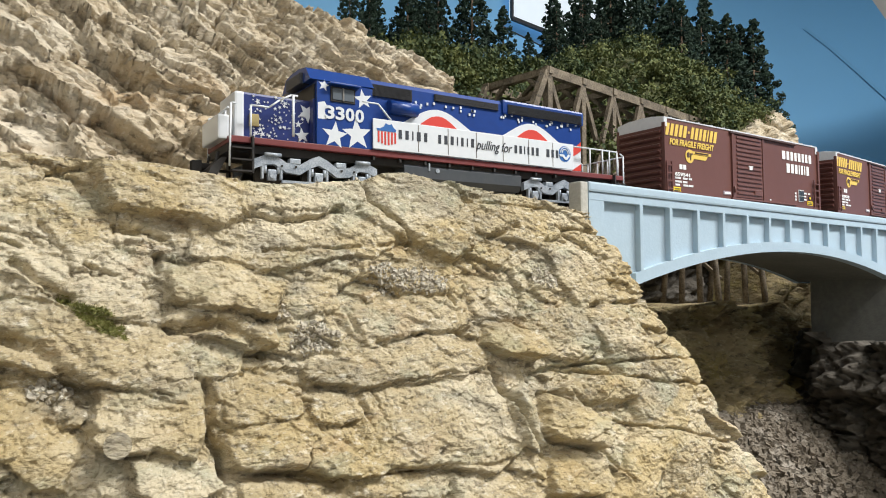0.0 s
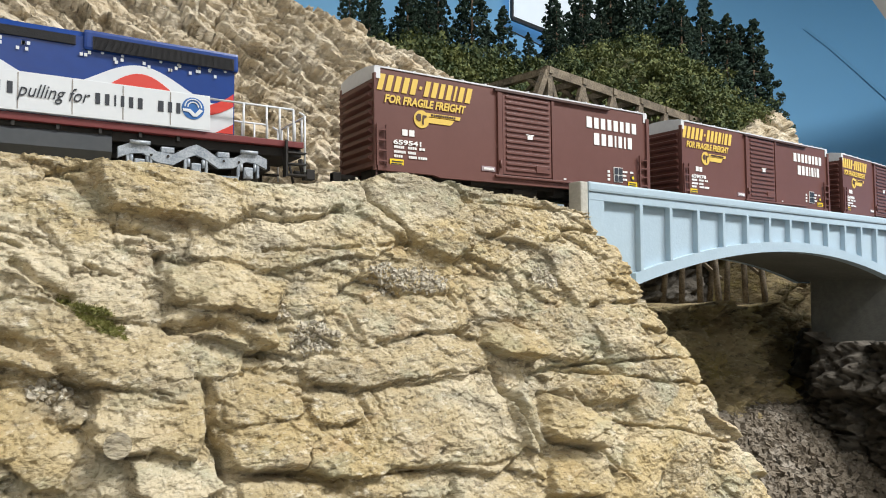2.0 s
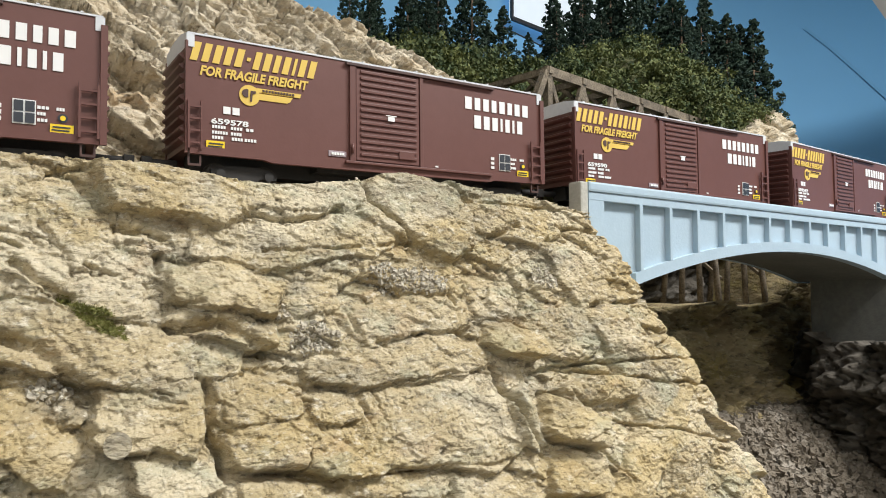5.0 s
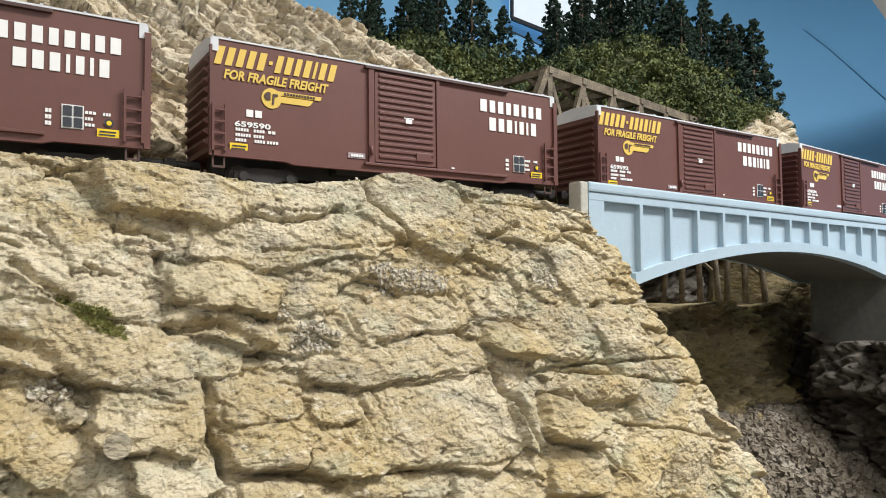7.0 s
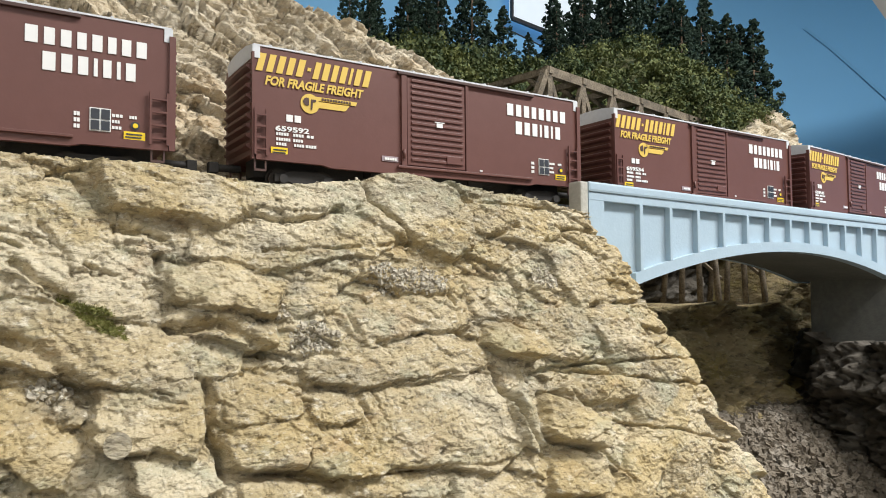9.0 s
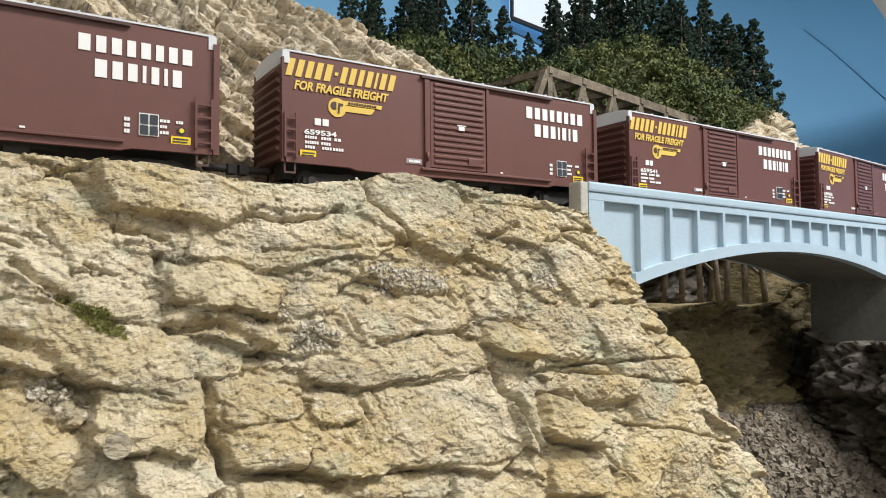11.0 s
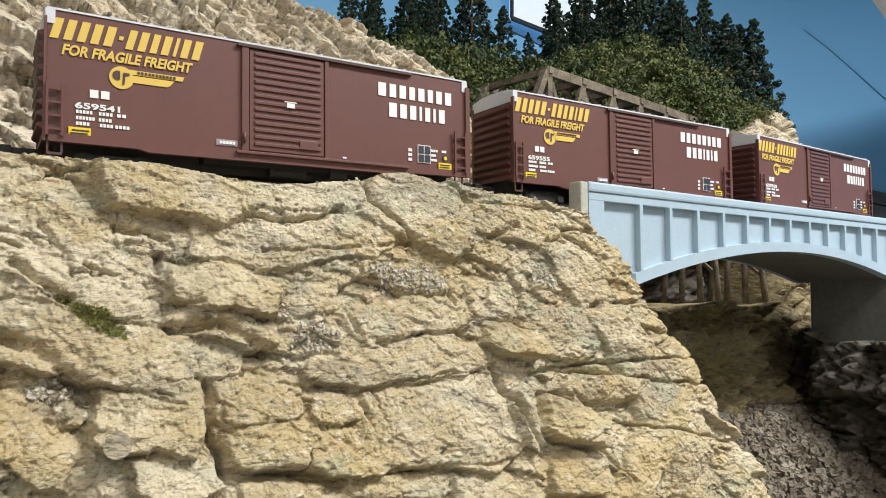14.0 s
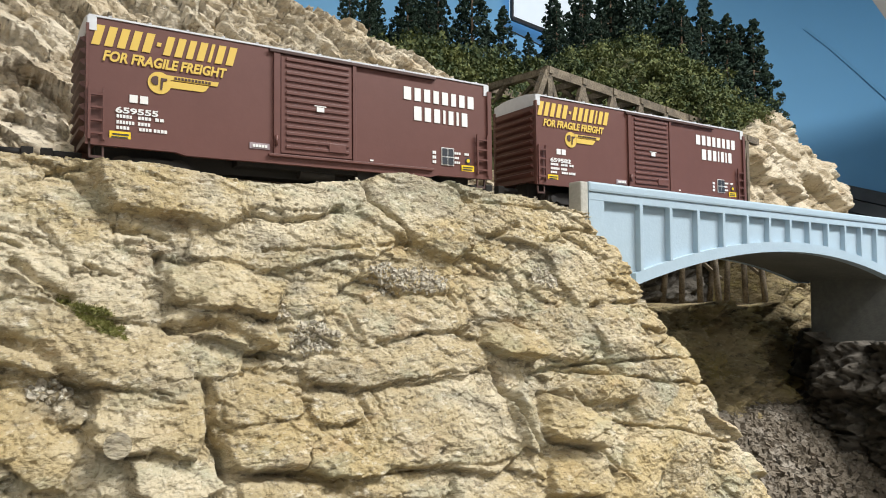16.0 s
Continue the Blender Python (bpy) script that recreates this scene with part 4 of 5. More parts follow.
def peg():
    bm = bmesh.new()
    rod(bm, (0.0335, 0.222, -0.0450), (0.0296, 0.1958, -0.0396), 0.0036, 16, 0.0034)
    bmesh.ops.bevel(bm, geom=[e for e in bm.edges if len(e.link_faces) == 2 and e.calc_face_angle(0) > 1], offset=0.0008, segments=2, affect="EDGES")
    tagged(part("rock_peg", bm, ROCK, at=BASE), "short round tan stub set in the rock", "stub")


peg()


def backdrop_fittings():
    # white panel with a black frame, hung before the painted sky
    p = thing("bright_window", "bright daylit window with thin black frame above the backdrop", "window", at=BASE)
    quad = [(0.968, 0.606), (1.731, 0.528), (1.74, 0.98), (0.968, 0.98)]
    bm = bmesh.new()
    plate(bm, quad, 1.215, 0.006)
    part("pane", bm, PANEL_WHITE, p)
    for a, b, w in ((0, 1, 0.008), (3, 0, 0.006), (1, 2, 0.006)):
        bm = bmesh.new()
        bar(bm, (quad[a][0], 1.211, quad[a][1]), (quad[b][0], 1.211, quad[b][1]), w)
        part("frame_bar", bm, CABLE_BLACK, p, "thin black frame bar")
    for z0, z1 in ((0.57, 0.50), (0.76, 0.70)):
        bm = bmesh.new()
        rod(bm, (0.93, 1.19, z0), (1.3, 1.19, z1), 0.0016, 6)
        tagged(part("cable", bm, CABLE_BLACK, at=BASE), "thin black cable strung before the backdrop", "cable", "cables")
    # darker blue strip running down across the backdrop
    bm = bmesh.new()
    spots = [Vector((1.762, 0.992, 0.683)), Vector((1.802, 0.95, 0.628)), Vector((1.84, 0.903, 0.56)), Vector((1.885, 0.842, 0.47))]
    board = Vector((1.15, 0.35, 0))
    spots = [board + (p - board).xy.normalized().to_3d() * 0.8925 + Vector((0, 0, p.z)) for p in spots]
    for a, b in zip(spots[:-1], spots[1:]):
        bar(bm, a, b, 0.009, 0.001, up=(0.7, 0.7, 0))
    tagged(part("backdrop_seam", bm, material("strip_blue", (0.1, 0.27, 0.45), 0.9), at=BASE), "darker blue strip across the backdrop", "seam", kind="structure")
    bm = bmesh.new()
    for i, dz in enumerate((0.0, 0.034, 0.068)):
        a, b = Vector((1.785, 0.955, 0.26 - dz)), Vector((1.9, 0.81, 0.207 - dz))
        bar(bm, a, b, 0.03 - 0.004 * i, 0.03)
    tagged(part("dark_fascia", bm, DARK_BOARD, at=BASE), "dark grooved fascia board below the backdrop", "fascia", kind="structure")
    bm = bmesh.new()
    a, b = Vector((1.30, 0.66, 0.612)), Vector((1.43, 0.60, 0.425))
    out = Vector((0.55, -0.45, 0.12))
    vs = [bm.verts.new(q) for q in (a, b, b + out, a + out)]
    f = bm.faces.new(vs)
    bmesh.ops.solidify(bm, geom=[f], thickness=0.012)
    tagged(part("valance", bm, material("grey_valance", (0.3, 0.29, 0.27), 0.8), at=BASE), "plain grey valance board at the layout's edge", "valance", kind="structure")


backdrop_fittings()


def trackside_box():
    b = thing("trackside_box", "small red trackside equipment box beside the track", "equipment box", at=pose(0.4655, 0.285, Z0 + 0.04, 0, 0, 5))
    bm = bmesh.new()
    box(bm, -0.003, 0.003, -0.002, 0.002, 0.008, 0.0185, 0.0004)
    part("cabinet", bm, RED, b)
    bm = bmesh.new()
    box(bm, -0.0034, 0.0034, -0.0024, 0.0024, 0.0185, 0.0192, 0.0002)
    part("lid", bm, BROWN_DARK, b)
    bm = bmesh.new()
    box(bm, -0.001, 0.001, -0.001, 0.001, -0.008, 0.008)
    part("stand", bm, BROWN_DARK, b)


trackside_box()


def gravel():
    """Grey chips caught in the hollows of the near cliff and along the edge of the track."""
    rng = random.Random(31)
    top = SLAB[0].shape[0]
    rows, cols = np.nonzero((SLAB[0] < 0.6) & (NEAR[:top, :, 0] > -0.02) & (NEAR[:top, :, 0] < 0.3) & (NEAR[:top, :, 2] > -0.085))
    spots = [tuple(NEAR[rows[i], cols[i]]) for i in (rng.randrange(len(rows)) for _ in range(800))]
    for _ in range(70):
        i = rng.randrange(NEAR.shape[1])
        j = rng.randrange(top - 2, top + 6)
        if -0.02 < NEAR[j, i, 0] < 0.26:
            spots.append(tuple(NEAR[j, i]))
    verts, faces = [], []
    for x, y, z in spots:
        r = rng.choice((0.0003, 0.0004, 0.0005, 0.0008)) * rng.uniform(0.8, 1.3)
        turn = Euler((rng.uniform(0, 6), rng.uniform(0, 6), rng.uniform(0, 6))).to_matrix()
        k = len(verts)
        for sx in (-1, 1):
            for sy in (-1, 1):
                for sz in (-1, 1):
                    v = turn @ Vector((sx * r * rng.uniform(0.4, 1.4), sy * r * rng.uniform(0.3, 1.0), sz * r * rng.uniform(0.3, 0.8)))
                    verts.append((x + v.x, y + v.y - r * 0.3, z + v.z + r * 0.3))
        faces += [tuple(k + i for i in q) for q in ((0, 1, 3, 2), (4, 6, 7, 5), (0, 4, 5, 1), (2, 3, 7, 6), (0, 2, 6, 4), (1, 5, 7, 3))]
    me = bpy.data.meshes.new("gravel")
    me.from_pydata(verts, [], faces)
    tagged(mesh_part("gravel", me, CHIPS, at=BASE), "fine grey gravel chips caught on the rock ledges", "gravel", kind="stuff")


gravel()


# ---- the track ----
SPEED, SLOWING, GRADE = 0.0964882, 3.894e-5, 0.016369
BEND_FROM, BEND = 0.33974, 2.2429 - 0.017
TRACK_Y, RAIL_Z = 0.27748 + 0.01715, 0.0394


def along(s):
    """Place and heading of the track's middle, s metres along it."""
    if s < BEND_FROM:
        return Vector((s, TRACK_Y, Z0 + RAIL_Z + GRADE * s)), 0.0
    a = (s - BEND_FROM) / BEND
    x = BEND_FROM + BEND * math.sin(a)
    return Vector((x, TRACK_Y + BEND * (1 - math.cos(a)), Z0 + RAIL_Z + GRADE * x)), a


def track():
    t = thing("railway_track", "brown ballasted model railway track", "track", kind="structure")
    stops = [-0.9 + 0.02 * i for i in range(96)]
    for side in (-0.0085, 0.0085):
        bm = bmesh.new()
        last = None
        for s in stops:
            p, a = along(s)
            n = Vector((-math.sin(a), math.cos(a), 0))
            ring = [bm.verts.new(p + n * (side + u) + Vector((0, 0, z))) for u, z in ((-0.0006, 0), (0.0006, 0), (0.0004, -0.0012), (0.0008, -0.0022), (-0.0008, -0.0022), (-0.0004, -0.0012))]
            if last:
                for i in range(6):
                    bm.faces.new((last[i], last[(i + 1) % 6], ring[(i + 1) % 6], ring[i]))
            last = ring
        part("rail", bm, STEEL, t, "worn steel rail")
    bm = bmesh.new()
    s = -0.3
    while s < 0.9:
        p, a = along(s)
        d, n = Vector((math.cos(a), math.sin(a), 0)), Vector((-math.sin(a), math.cos(a), 0))
        bar(bm, p - n * 0.0145 + Vector((0, 0, -0.0031)), p + n * 0.0145 + Vector((0, 0, -0.0031)), 0.0026, 0.0018)
        s += 0.0065
    ob = part("sleepers", bm, TIMBER, t)
    ob["kind"] = "stuff"
    bm = bmesh.new()
    last = None
    for s in stops:
        p, a = along(s)
        n = Vector((-math.sin(a), math.cos(a), 0))
        ring = [bm.verts.new(p + n * u + Vector((0, 0, z))) for u, z in ((-0.024, -0.011), (-0.0165, -0.0036), (0.0165, -0.0036), (0.026, -0.011))]
        if last:
            for i in range(3):
                bm.faces.new((last[i], last[i + 1], ring[i + 1], ring[i]))
        last = ring
    part("ballast", bm, BALLAST, t)


track()


# ---- the boxcars ----
def truck(parent, x, radius, axles, frame_mat, label, gauge=0.0085):
    """A bogie: two side frames with bolster and springs, and its wheelsets."""
    tr = part("truck", box(bmesh.new(), x - 0.003, x + 0.003, -0.012, 0.012, radius * 0.9, radius * 1.75, 0.0004), frame_mat, parent, label)
    half = (axles[-1] - axles[0]) / 2
    for sy in (-1, 1):
        bm = bmesh.new()
        y = sy * 0.0128
        pts = [(-half - 0.0035, radius * 0.75), (-half - 0.0035, radius * 1.4), (-half * 0.55, radius * 1.75), (half * 0.55, radius * 1.75), (half + 0.0035, radius * 1.4),
               (half + 0.0035, radius * 0.75), (half - 0.0028, radius * 0.8), (half * 0.35, radius * 0.5), (-half * 0.35, radius * 0.5), (-half + 0.0028, radius * 0.8)]
        plate(bm, [(x + u, z) for u, z in pts], y - 0.001, 0.002)
        for u in (-half, half):
            rod(bm, (x + u, y - 0.0022, radius), (x + u, y + 0.0022, radius), 0.0019, 10)
        for u in (-0.0022, 0, 0.0022):
            rod(bm, (x + u, y - sy * 0.0002, radius * 0.6), (x + u, y - sy * 0.0002, radius * 1.4), 0.0009, 7)
        part("side_frame", bm, frame_mat, tr)
    for ax in axles:
        bm = bmesh.new()
        for sy in (-1, 1):
            rod(bm, (0, sy * (gauge - 0.0014), 0), (0, sy * (gauge + 0.0012), 0), radius, 18)
            rod(bm, (0, sy * (gauge - 0.0019), 0), (0, sy * (gauge - 0.0014), 0), radius + 0.0007, 18)
            box(bm, -radius * 0.6, radius * 0.6, sy * (gauge + 0.0012) - 0.0002, sy * (gauge + 0.0012) + 0.0002, -0.0005, 0.0005)
        rod(bm, (0, -0.0125, 0), (0, 0.0125, 0), 0.0009, 8)
        part("wheelset", bm, WHEEL, tr, at=pose(x + ax, 0, radius))
    return tr


CAR_L, CAR_W, SILL, EAVE = 0.178, 0.0343, 0.0115, 0.0582
HALF = CAR_W / 2


def ladder(parent, x0, x1, y, z0, z1, rungs):
    bm = bmesh.new()
    for x in (x0, x1):
        bar(bm, (x, y, z0), (x, y, z1), 0.0009, 0.0009, up=(0, 1, 0))
    for i in range(rungs):
        z = z0 + (z1 - z0) * (i + 0.5) / rungs
        bar(bm, (x0, y, z), (x1, y, z), 0.0008)
    part("ladder", bm, BROWN, parent)


def boxcar():
    """Origin at the left end of the side sheet, in the track's middle, on the rail."""
    c = thing("boxcar", "brown steel boxcar with louvred door and yellow and white lettering", "boxcar", "boxcars of the train")
    bm = bmesh.new()
    box(bm, 0, CAR_L, -HALF, HALF, SILL + 0.0022, EAVE - 0.0002, 0.0003)
    body = part("body", bm, BROWN, c)
    # side sill, stepped down in the middle
    for sy in (-1, 1):
        bm = bmesh.new()
        y = sy * (HALF - 0.0006)
        plate(bm, [(0.001, SILL + 0.003), (0.001, SILL), (0.03, SILL - 0.0002), (0.034, SILL - 0.0012), (0.144, SILL - 0.0012), (0.148, SILL - 0.0002), (CAR_L - 0.001, SILL), (CAR_L - 0.001, SILL + 0.003)],
              y - 0.0012, 0.0024)
        part("side_sill", bm, BROWN, c)
    # ribbed ends
    for x, sx in ((0, -1), (CAR_L, 1)):
        bm = bmesh.new()
        for sy in (-1, 1):
            box(bm, x - 0.0008, x + 0.0008 + sx * 0.0007, sy * HALF - 0.001, sy * HALF + 0.001, SILL, EAVE - 0.003)
        box(bm, x - 0.0004, x + 0.0004, -HALF + 0.001, HALF - 0.001, SILL + 0.002, EAVE - 0.004)
        end = part("ribbed_end", bm, BROWN, c, "horizontally ribbed steel end")
        n = 9
        for i in range(n):
            z = SILL + 0.004 + (EAVE - SILL - 0.01) * (i + 0.5) / n
            pts = [(x, z - 0.0021), (x + sx * 0.0024, z - 0.0006), (x + sx * 0.0026, z + 0.0002), (x, z + 0.0012)]
            bm = bmesh.new()
            a = [bm.verts.new((px, -HALF + 0.0018, pz)) for px, pz in pts]
            b = [bm.verts.new((px, HALF - 0.0018, pz)) for px, pz in pts]
            for k in range(4):
                bm.faces.new((a[k], b[k], b[(k + 1) % 4], a[(k + 1) % 4]))
            bm.faces.new(a)
            bm.faces.new(b)
            bmesh.ops.recalc_face_normals(bm, faces=bm.faces)
            part("rib", bm, BROWN, end)
        bm = bmesh.new()
        roof = [(-HALF, EAVE - 0.0052), (HALF, EAVE - 0.0052), (HALF, EAVE), (0.009, EAVE + 0.0017), (0, EAVE + 0.002), (-0.009, EAVE + 0.0017), (-HALF, EAVE)]
        extrude_x(bm, roof, x - 0.0006 if sx < 0 else x, x if sx < 0 else x + 0.0006)
        part("end_panel", bm, ROOF_GREY, c, "pale grey metal panel above the end")
        for sy in (-1, 1):
            bm = bmesh.new()
            box(bm, x - (0.0004 if sx < 0 else 0.0026), x + (0.0026 if sx < 0 else 0.0004), sy * HALF - 0.0004, sy * HALF + 0.0004, EAVE - 0.0052, EAVE)
            part("corner_cap", bm, ROOF_GREY, c, "pale grey corner patch")
        bm = bmesh.new()
        rod(bm, (x, 0, 0.0095), (x + sx * 0.0135, 0, 0.0095), 0.0016, 8)
        box(bm, x + sx * 0.0115 - 0.002, x + sx * 0.0115 + 0.002, -0.0022, 0.0018, 0.0072, 0.0116, 0.0004)
        part("coupler", bm, BLACK, c)
    # roof
    bm = bmesh.new()
    roof = [(-HALF - 0.0004, EAVE - 0.0002), (HALF + 0.0004, EAVE - 0.0002), (HALF + 0.0004, EAVE + 0.0005), (0.009, EAVE + 0.0019), (0, EAVE + 0.0022), (-0.009, EAVE + 0.0019), (-HALF - 0.0004, EAVE + 0.0005)]
    extrude_x(bm, roof, 0, CAR_L)
    for i in range(13):
        x = 0.007 + 0.164 * i / 12
        extrude_x(bm, [(y, z + 0.0005) for y, z in roof], x - 0.0005, x + 0.0005)
    part("roof", bm, ROOF_GREY, c, "pale grey ribbed metal roof")
    # door with its posts and track
    for sy in (-1, 1):
        door = part("door", box(bmesh.new(), 0.0715, 0.1035, sy * HALF - 0.0007, sy * HALF + 0.0007, SILL + 0.0034, EAVE - 0.0024, 0.0002), BROWN, c, "louvred brown sliding door")
        for i in range(14):
            z = SILL + 0.006 + 0.0367 * i / 13
            bm = bmesh.new()
            box(bm, 0.0735, 0.102, sy * HALF - 0.0013, sy * HALF + 0.0013, z - 0.0006, z + 0.0007, 0.0002)
            part("louvre", bm, BROWN, door)
        bm = bmesh.new()
        box(bm, 0.0925, 0.1005, sy * HALF - 0.0016, sy * HALF + 0.0016, SILL + 0.0055, SILL + 0.0092, 0.0002)
        part("door_plate", bm, BROWN, door)
        for x, w in ((0.0697, 0.0014), (0.1048, 0.0009)):
            bm = bmesh.new()
            box(bm, x - w, x + w, sy * HALF - 0.0011, sy * HALF + 0.0011, SILL + 0.0014, EAVE - 0.0015, 0.0002)
            part("door_post", bm, BROWN, c)
        bm = bmesh.new()
        box(bm, 0.0665, 0.147, sy * HALF - 0.0015, sy * HALF + 0.0015, EAVE - 0.0019, EAVE - 0.0006, 0.0002)
        part("door_track", bm, BROWN_DARK, c, "dark door track under the eave")
        bm = bmesh.new()
        box(bm, 0.066, 0.145, sy * HALF - 0.0019, sy * HALF + 0.0019, SILL + 0.0016, SILL + 0.0027, 0.0002)
        part("door_sill", bm, BROWN, c)
        bm = bmesh.new()
        rod(bm, (0.0692, sy * (HALF + 0.0018), SILL + 0.006), (0.0692, sy * (HALF + 0.0018), SILL + 0.0102), 0.0006, 6)
        box(bm, 0.0685, 0.07, sy * HALF - 0.002, sy * HALF + 0.002, SILL + 0.0085, SILL + 0.0098)
        part("door_latch", bm, BROWN, c)
        ladder(c, 0.0004, 0.0052, sy * (HALF + 0.0013), SILL + 0.0018, SILL + 0.0205, 4)
        ladder(c, CAR_L - 0.0074, CAR_L - 0.0014, sy * (HALF + 0.0013), SILL + 0.0018, SILL + 0.0215, 4)
        for x in (0.003, CAR_L - 0.0045):
            bm = bmesh.new()
            for dx in (-0.0022, 0.0022):
                bar(bm, (x + dx, sy * (HALF - 0.0005), SILL + 0.001), (x + dx, sy * (HALF - 0.0005), SILL - 0.0042), 0.0007, 0.0007, up=(0, 1, 0))
            bar(bm, (x - 0.0024, sy * (HALF - 0.0005), SILL - 0.0042), (x + 0.0024, sy * (HALF - 0.0005), SILL - 0.0042), 0.0009)
            part("step", bm, BROWN_DARK, c)
    # underframe
    bm = bmesh.new()
    box(bm, 0.004, CAR_L - 0.004, -0.005, 0.005, 0.0062, SILL + 0.003)
    box(bm, 0.055, 0.125, -0.013, 0.013, 0.009, SILL + 0.002)
    rod(bm, (0.082, -0.010, 0.0082), (0.098, -0.010, 0.0082), 0.0026, 10)
    box(bm, 0.108, 0.116, -0.014, -0.008, 0.0065, 0.0105)
    part("underframe", bm, BLACK, c)
    for x in (0.0235, CAR_L - 0.0235):
        truck(c, x, 0.0048, (-0.0098, 0.0098), BLACK, "black two-axle truck")
    # lettering
    Y = -HALF - 0.00035
    yellow = lambda own: part("letter_bar", own, YELLOW, body)
    white = lambda own: part("letter_bar", own, WHITE, body)
    word_bars(None, 0.0008, 0.0516, SILL + 0.0364, SILL + 0.0438, (0.9, 0.9, 0.9, 0.9, 0.95, -0.5, 0.85, 0.9, 0.8, 0.9, 0.4, 0.9, 0.95), Y, 0.26, 0.5, yellow)
    bm = bmesh.new()
    plate(bm, disc(0.0242, SILL + 0.0255, 0.0042), Y)
    part("emblem_disc", bm, YELLOW, body, "yellow round emblem")
    bm = bmesh.new()
    plate(bm, [(0.0278, SILL + 0.0242), (0.040, SILL + 0.0242), (0.0412, SILL + 0.0249), (0.0425, SILL + 0.0268), (0.0282, SILL + 0.0268)], Y)
    part("emblem_wing", bm, YELLOW, body, "yellow emblem wing")
    bm = bmesh.new()
    plate(bm, [(0.0272, SILL + 0.0272), (0.0456, SILL + 0.0272), (0.0462, SILL + 0.0289), (0.0262, SILL + 0.0289)], Y)
    part("emblem_wing", bm, YELLOW, body, "yellow emblem wing")
    word_bars(None, 0.0295, 0.043, SILL + 0.0276, SILL + 0.0285, (1,) * 11, Y - 0.0003, gap=0.5, make=lambda own: part("letter_bar", own, BROWN_DARK, body))
    bm = bmesh.new()
    plate(bm, disc(0.0228, SILL + 0.0262, 0.0017, 12, 60, 300), Y - 0.0003)
    plate(bm, [(0.0244, SILL + 0.023), (0.0251, SILL + 0.023), (0.0254, SILL + 0.0262), (0.0268, SILL + 0.0266), (0.0268, SILL + 0.0274), (0.0247, SILL + 0.0274)], Y - 0.0003)
    part("emblem_mark", bm, BROWN_DARK, body)
    mesh_part("slogan", FREIGHT, YELLOW, body, "yellow slogan lettering", pose(0.0046, Y, SILL + 0.0309))
    word_bars(None, 0.1300, 0.1692, SILL + 0.0338, SILL + 0.0398, (1.05, 0.9, 0.9, 0.8, 0.9, 0.75, 0.85, 0.95), Y, 0, 0.5, white)
    word_bars(None, 0.1354, 0.1654, SILL + 0.0247, SILL + 0.0312, (1.1, 0.95, 0.9, 0.35, 0.75, 0.35, 0.9), Y, 0, 0.5, white)
    word_bars(None, 0.0138, 0.0202, SILL + 0.0168, SILL + 0.0197, (1, 1), Y, 0, 0.3, white)
    bm = bmesh.new()
    for i, (z, runs) in enumerate(((0.0107, ((0.0095, 0.0147), (0.0168, 0.0213), (0.0228, 0.0258))), (0.0085, ((0.0095, 0.0155), (0.0168, 0.021))), (0.0065, ((0.0095, 0.0138), (0.0172, 0.0215), (0.0223, 0.027))))):
        for a, b in runs:
            word_bars(bm, a, b, SILL + z, SILL + z + 0.0012, (1,) * max(2, int((b - a) / 0.001)), Y, gap=0.35)
    for z in (0.0055, 0.0077, 0.0099):
        word_bars(bm, 0.1453, 0.1472, SILL + z, SILL + z + 0.0014, (1, 1), Y, gap=0.2)
    for z, a, b in ((0.0063, 0.1577, 0.1608), (0.0085, 0.1577, 0.1602), (0.0107, 0.1577, 0.1612), (0.0107, 0.1635, 0.166)):
        word_bars(bm, a, b, SILL + z, SILL + z + 0.0011, (1, 1, 1), Y, gap=0.3)
    plate(bm, rect(0.0868, 0.0902, SILL + 0.0222, SILL + 0.0242), Y - 0.0013)
    plate(bm, rect(0.0858, 0.0912, SILL + 0.0244, SILL + 0.0248), Y - 0.0013)
    plate(bm, rect(0.1125, 0.1142, SILL + 0.0036, SILL + 0.0043), Y)
    part("data_lettering", bm, WHITE, body, "small white data lettering bars")["kind"] = "stuff"
    bm = bmesh.new()
    plate(bm, rect(0.1503, 0.1573, SILL + 0.0050, SILL + 0.0134), Y)
    part("notice_board", bm, WHITE, body, "white-framed black notice panel")
    bm = bmesh.new()
    for x0, x1 in ((0.1507, 0.1535), (0.1541, 0.1569)):
        for z0, z1 in ((0.0054, 0.0088), (0.0094, 0.013)):
            plate(bm, rect(x0, x1, SILL + z0, SILL + z1), Y - 0.0003)
    plate(bm, disc(0.1655, SILL + 0.0082, 0.0016, 14), Y)
    part("notice_field", bm, INK, body, "dark fields of the notice panel")
    bm = bmesh.new()
    plate(bm, disc(0.1655, SILL + 0.0082, 0.0009, 12), Y - 0.0003)
    part("wheel_dot", bm, YELLOW_PLATE, body, "yellow dot")
    for x0, x1, z0 in ((0.0072, 0.0143, 0.0026), (0.1616, 0.1689, 0.0029)):
        bm = bmesh.new()
        plate(bm, rect(x0, x1, SILL + z0, SILL + z0 + 0.003), Y - 0.0002)
        part("yellow_plate", bm, YELLOW_PLATE, body, "bright yellow inspection plate")
    bm = bmesh.new()
    for a, z in ((0.0082, 0.0045), (0.0078, 0.0034), (0.1624, 0.0049), (0.1621, 0.0038)):
        plate(bm, rect(a, a + 0.0055, SILL + z - 0.00025, SILL + z + 0.00025), Y - 0.0004)
    part("plate_text", bm, INK, body)["kind"] = "stuff"
    bm = bmesh.new()
    plate(bm, rect(0.0585, 0.0668, SILL + 0.0042, SILL + 0.0066), Y)
    part("card_board", bm, material("dull_lilac_card", (0.35, 0.28, 0.3), 0.6), body, "small pale lilac card board")
    bm = bmesh.new()
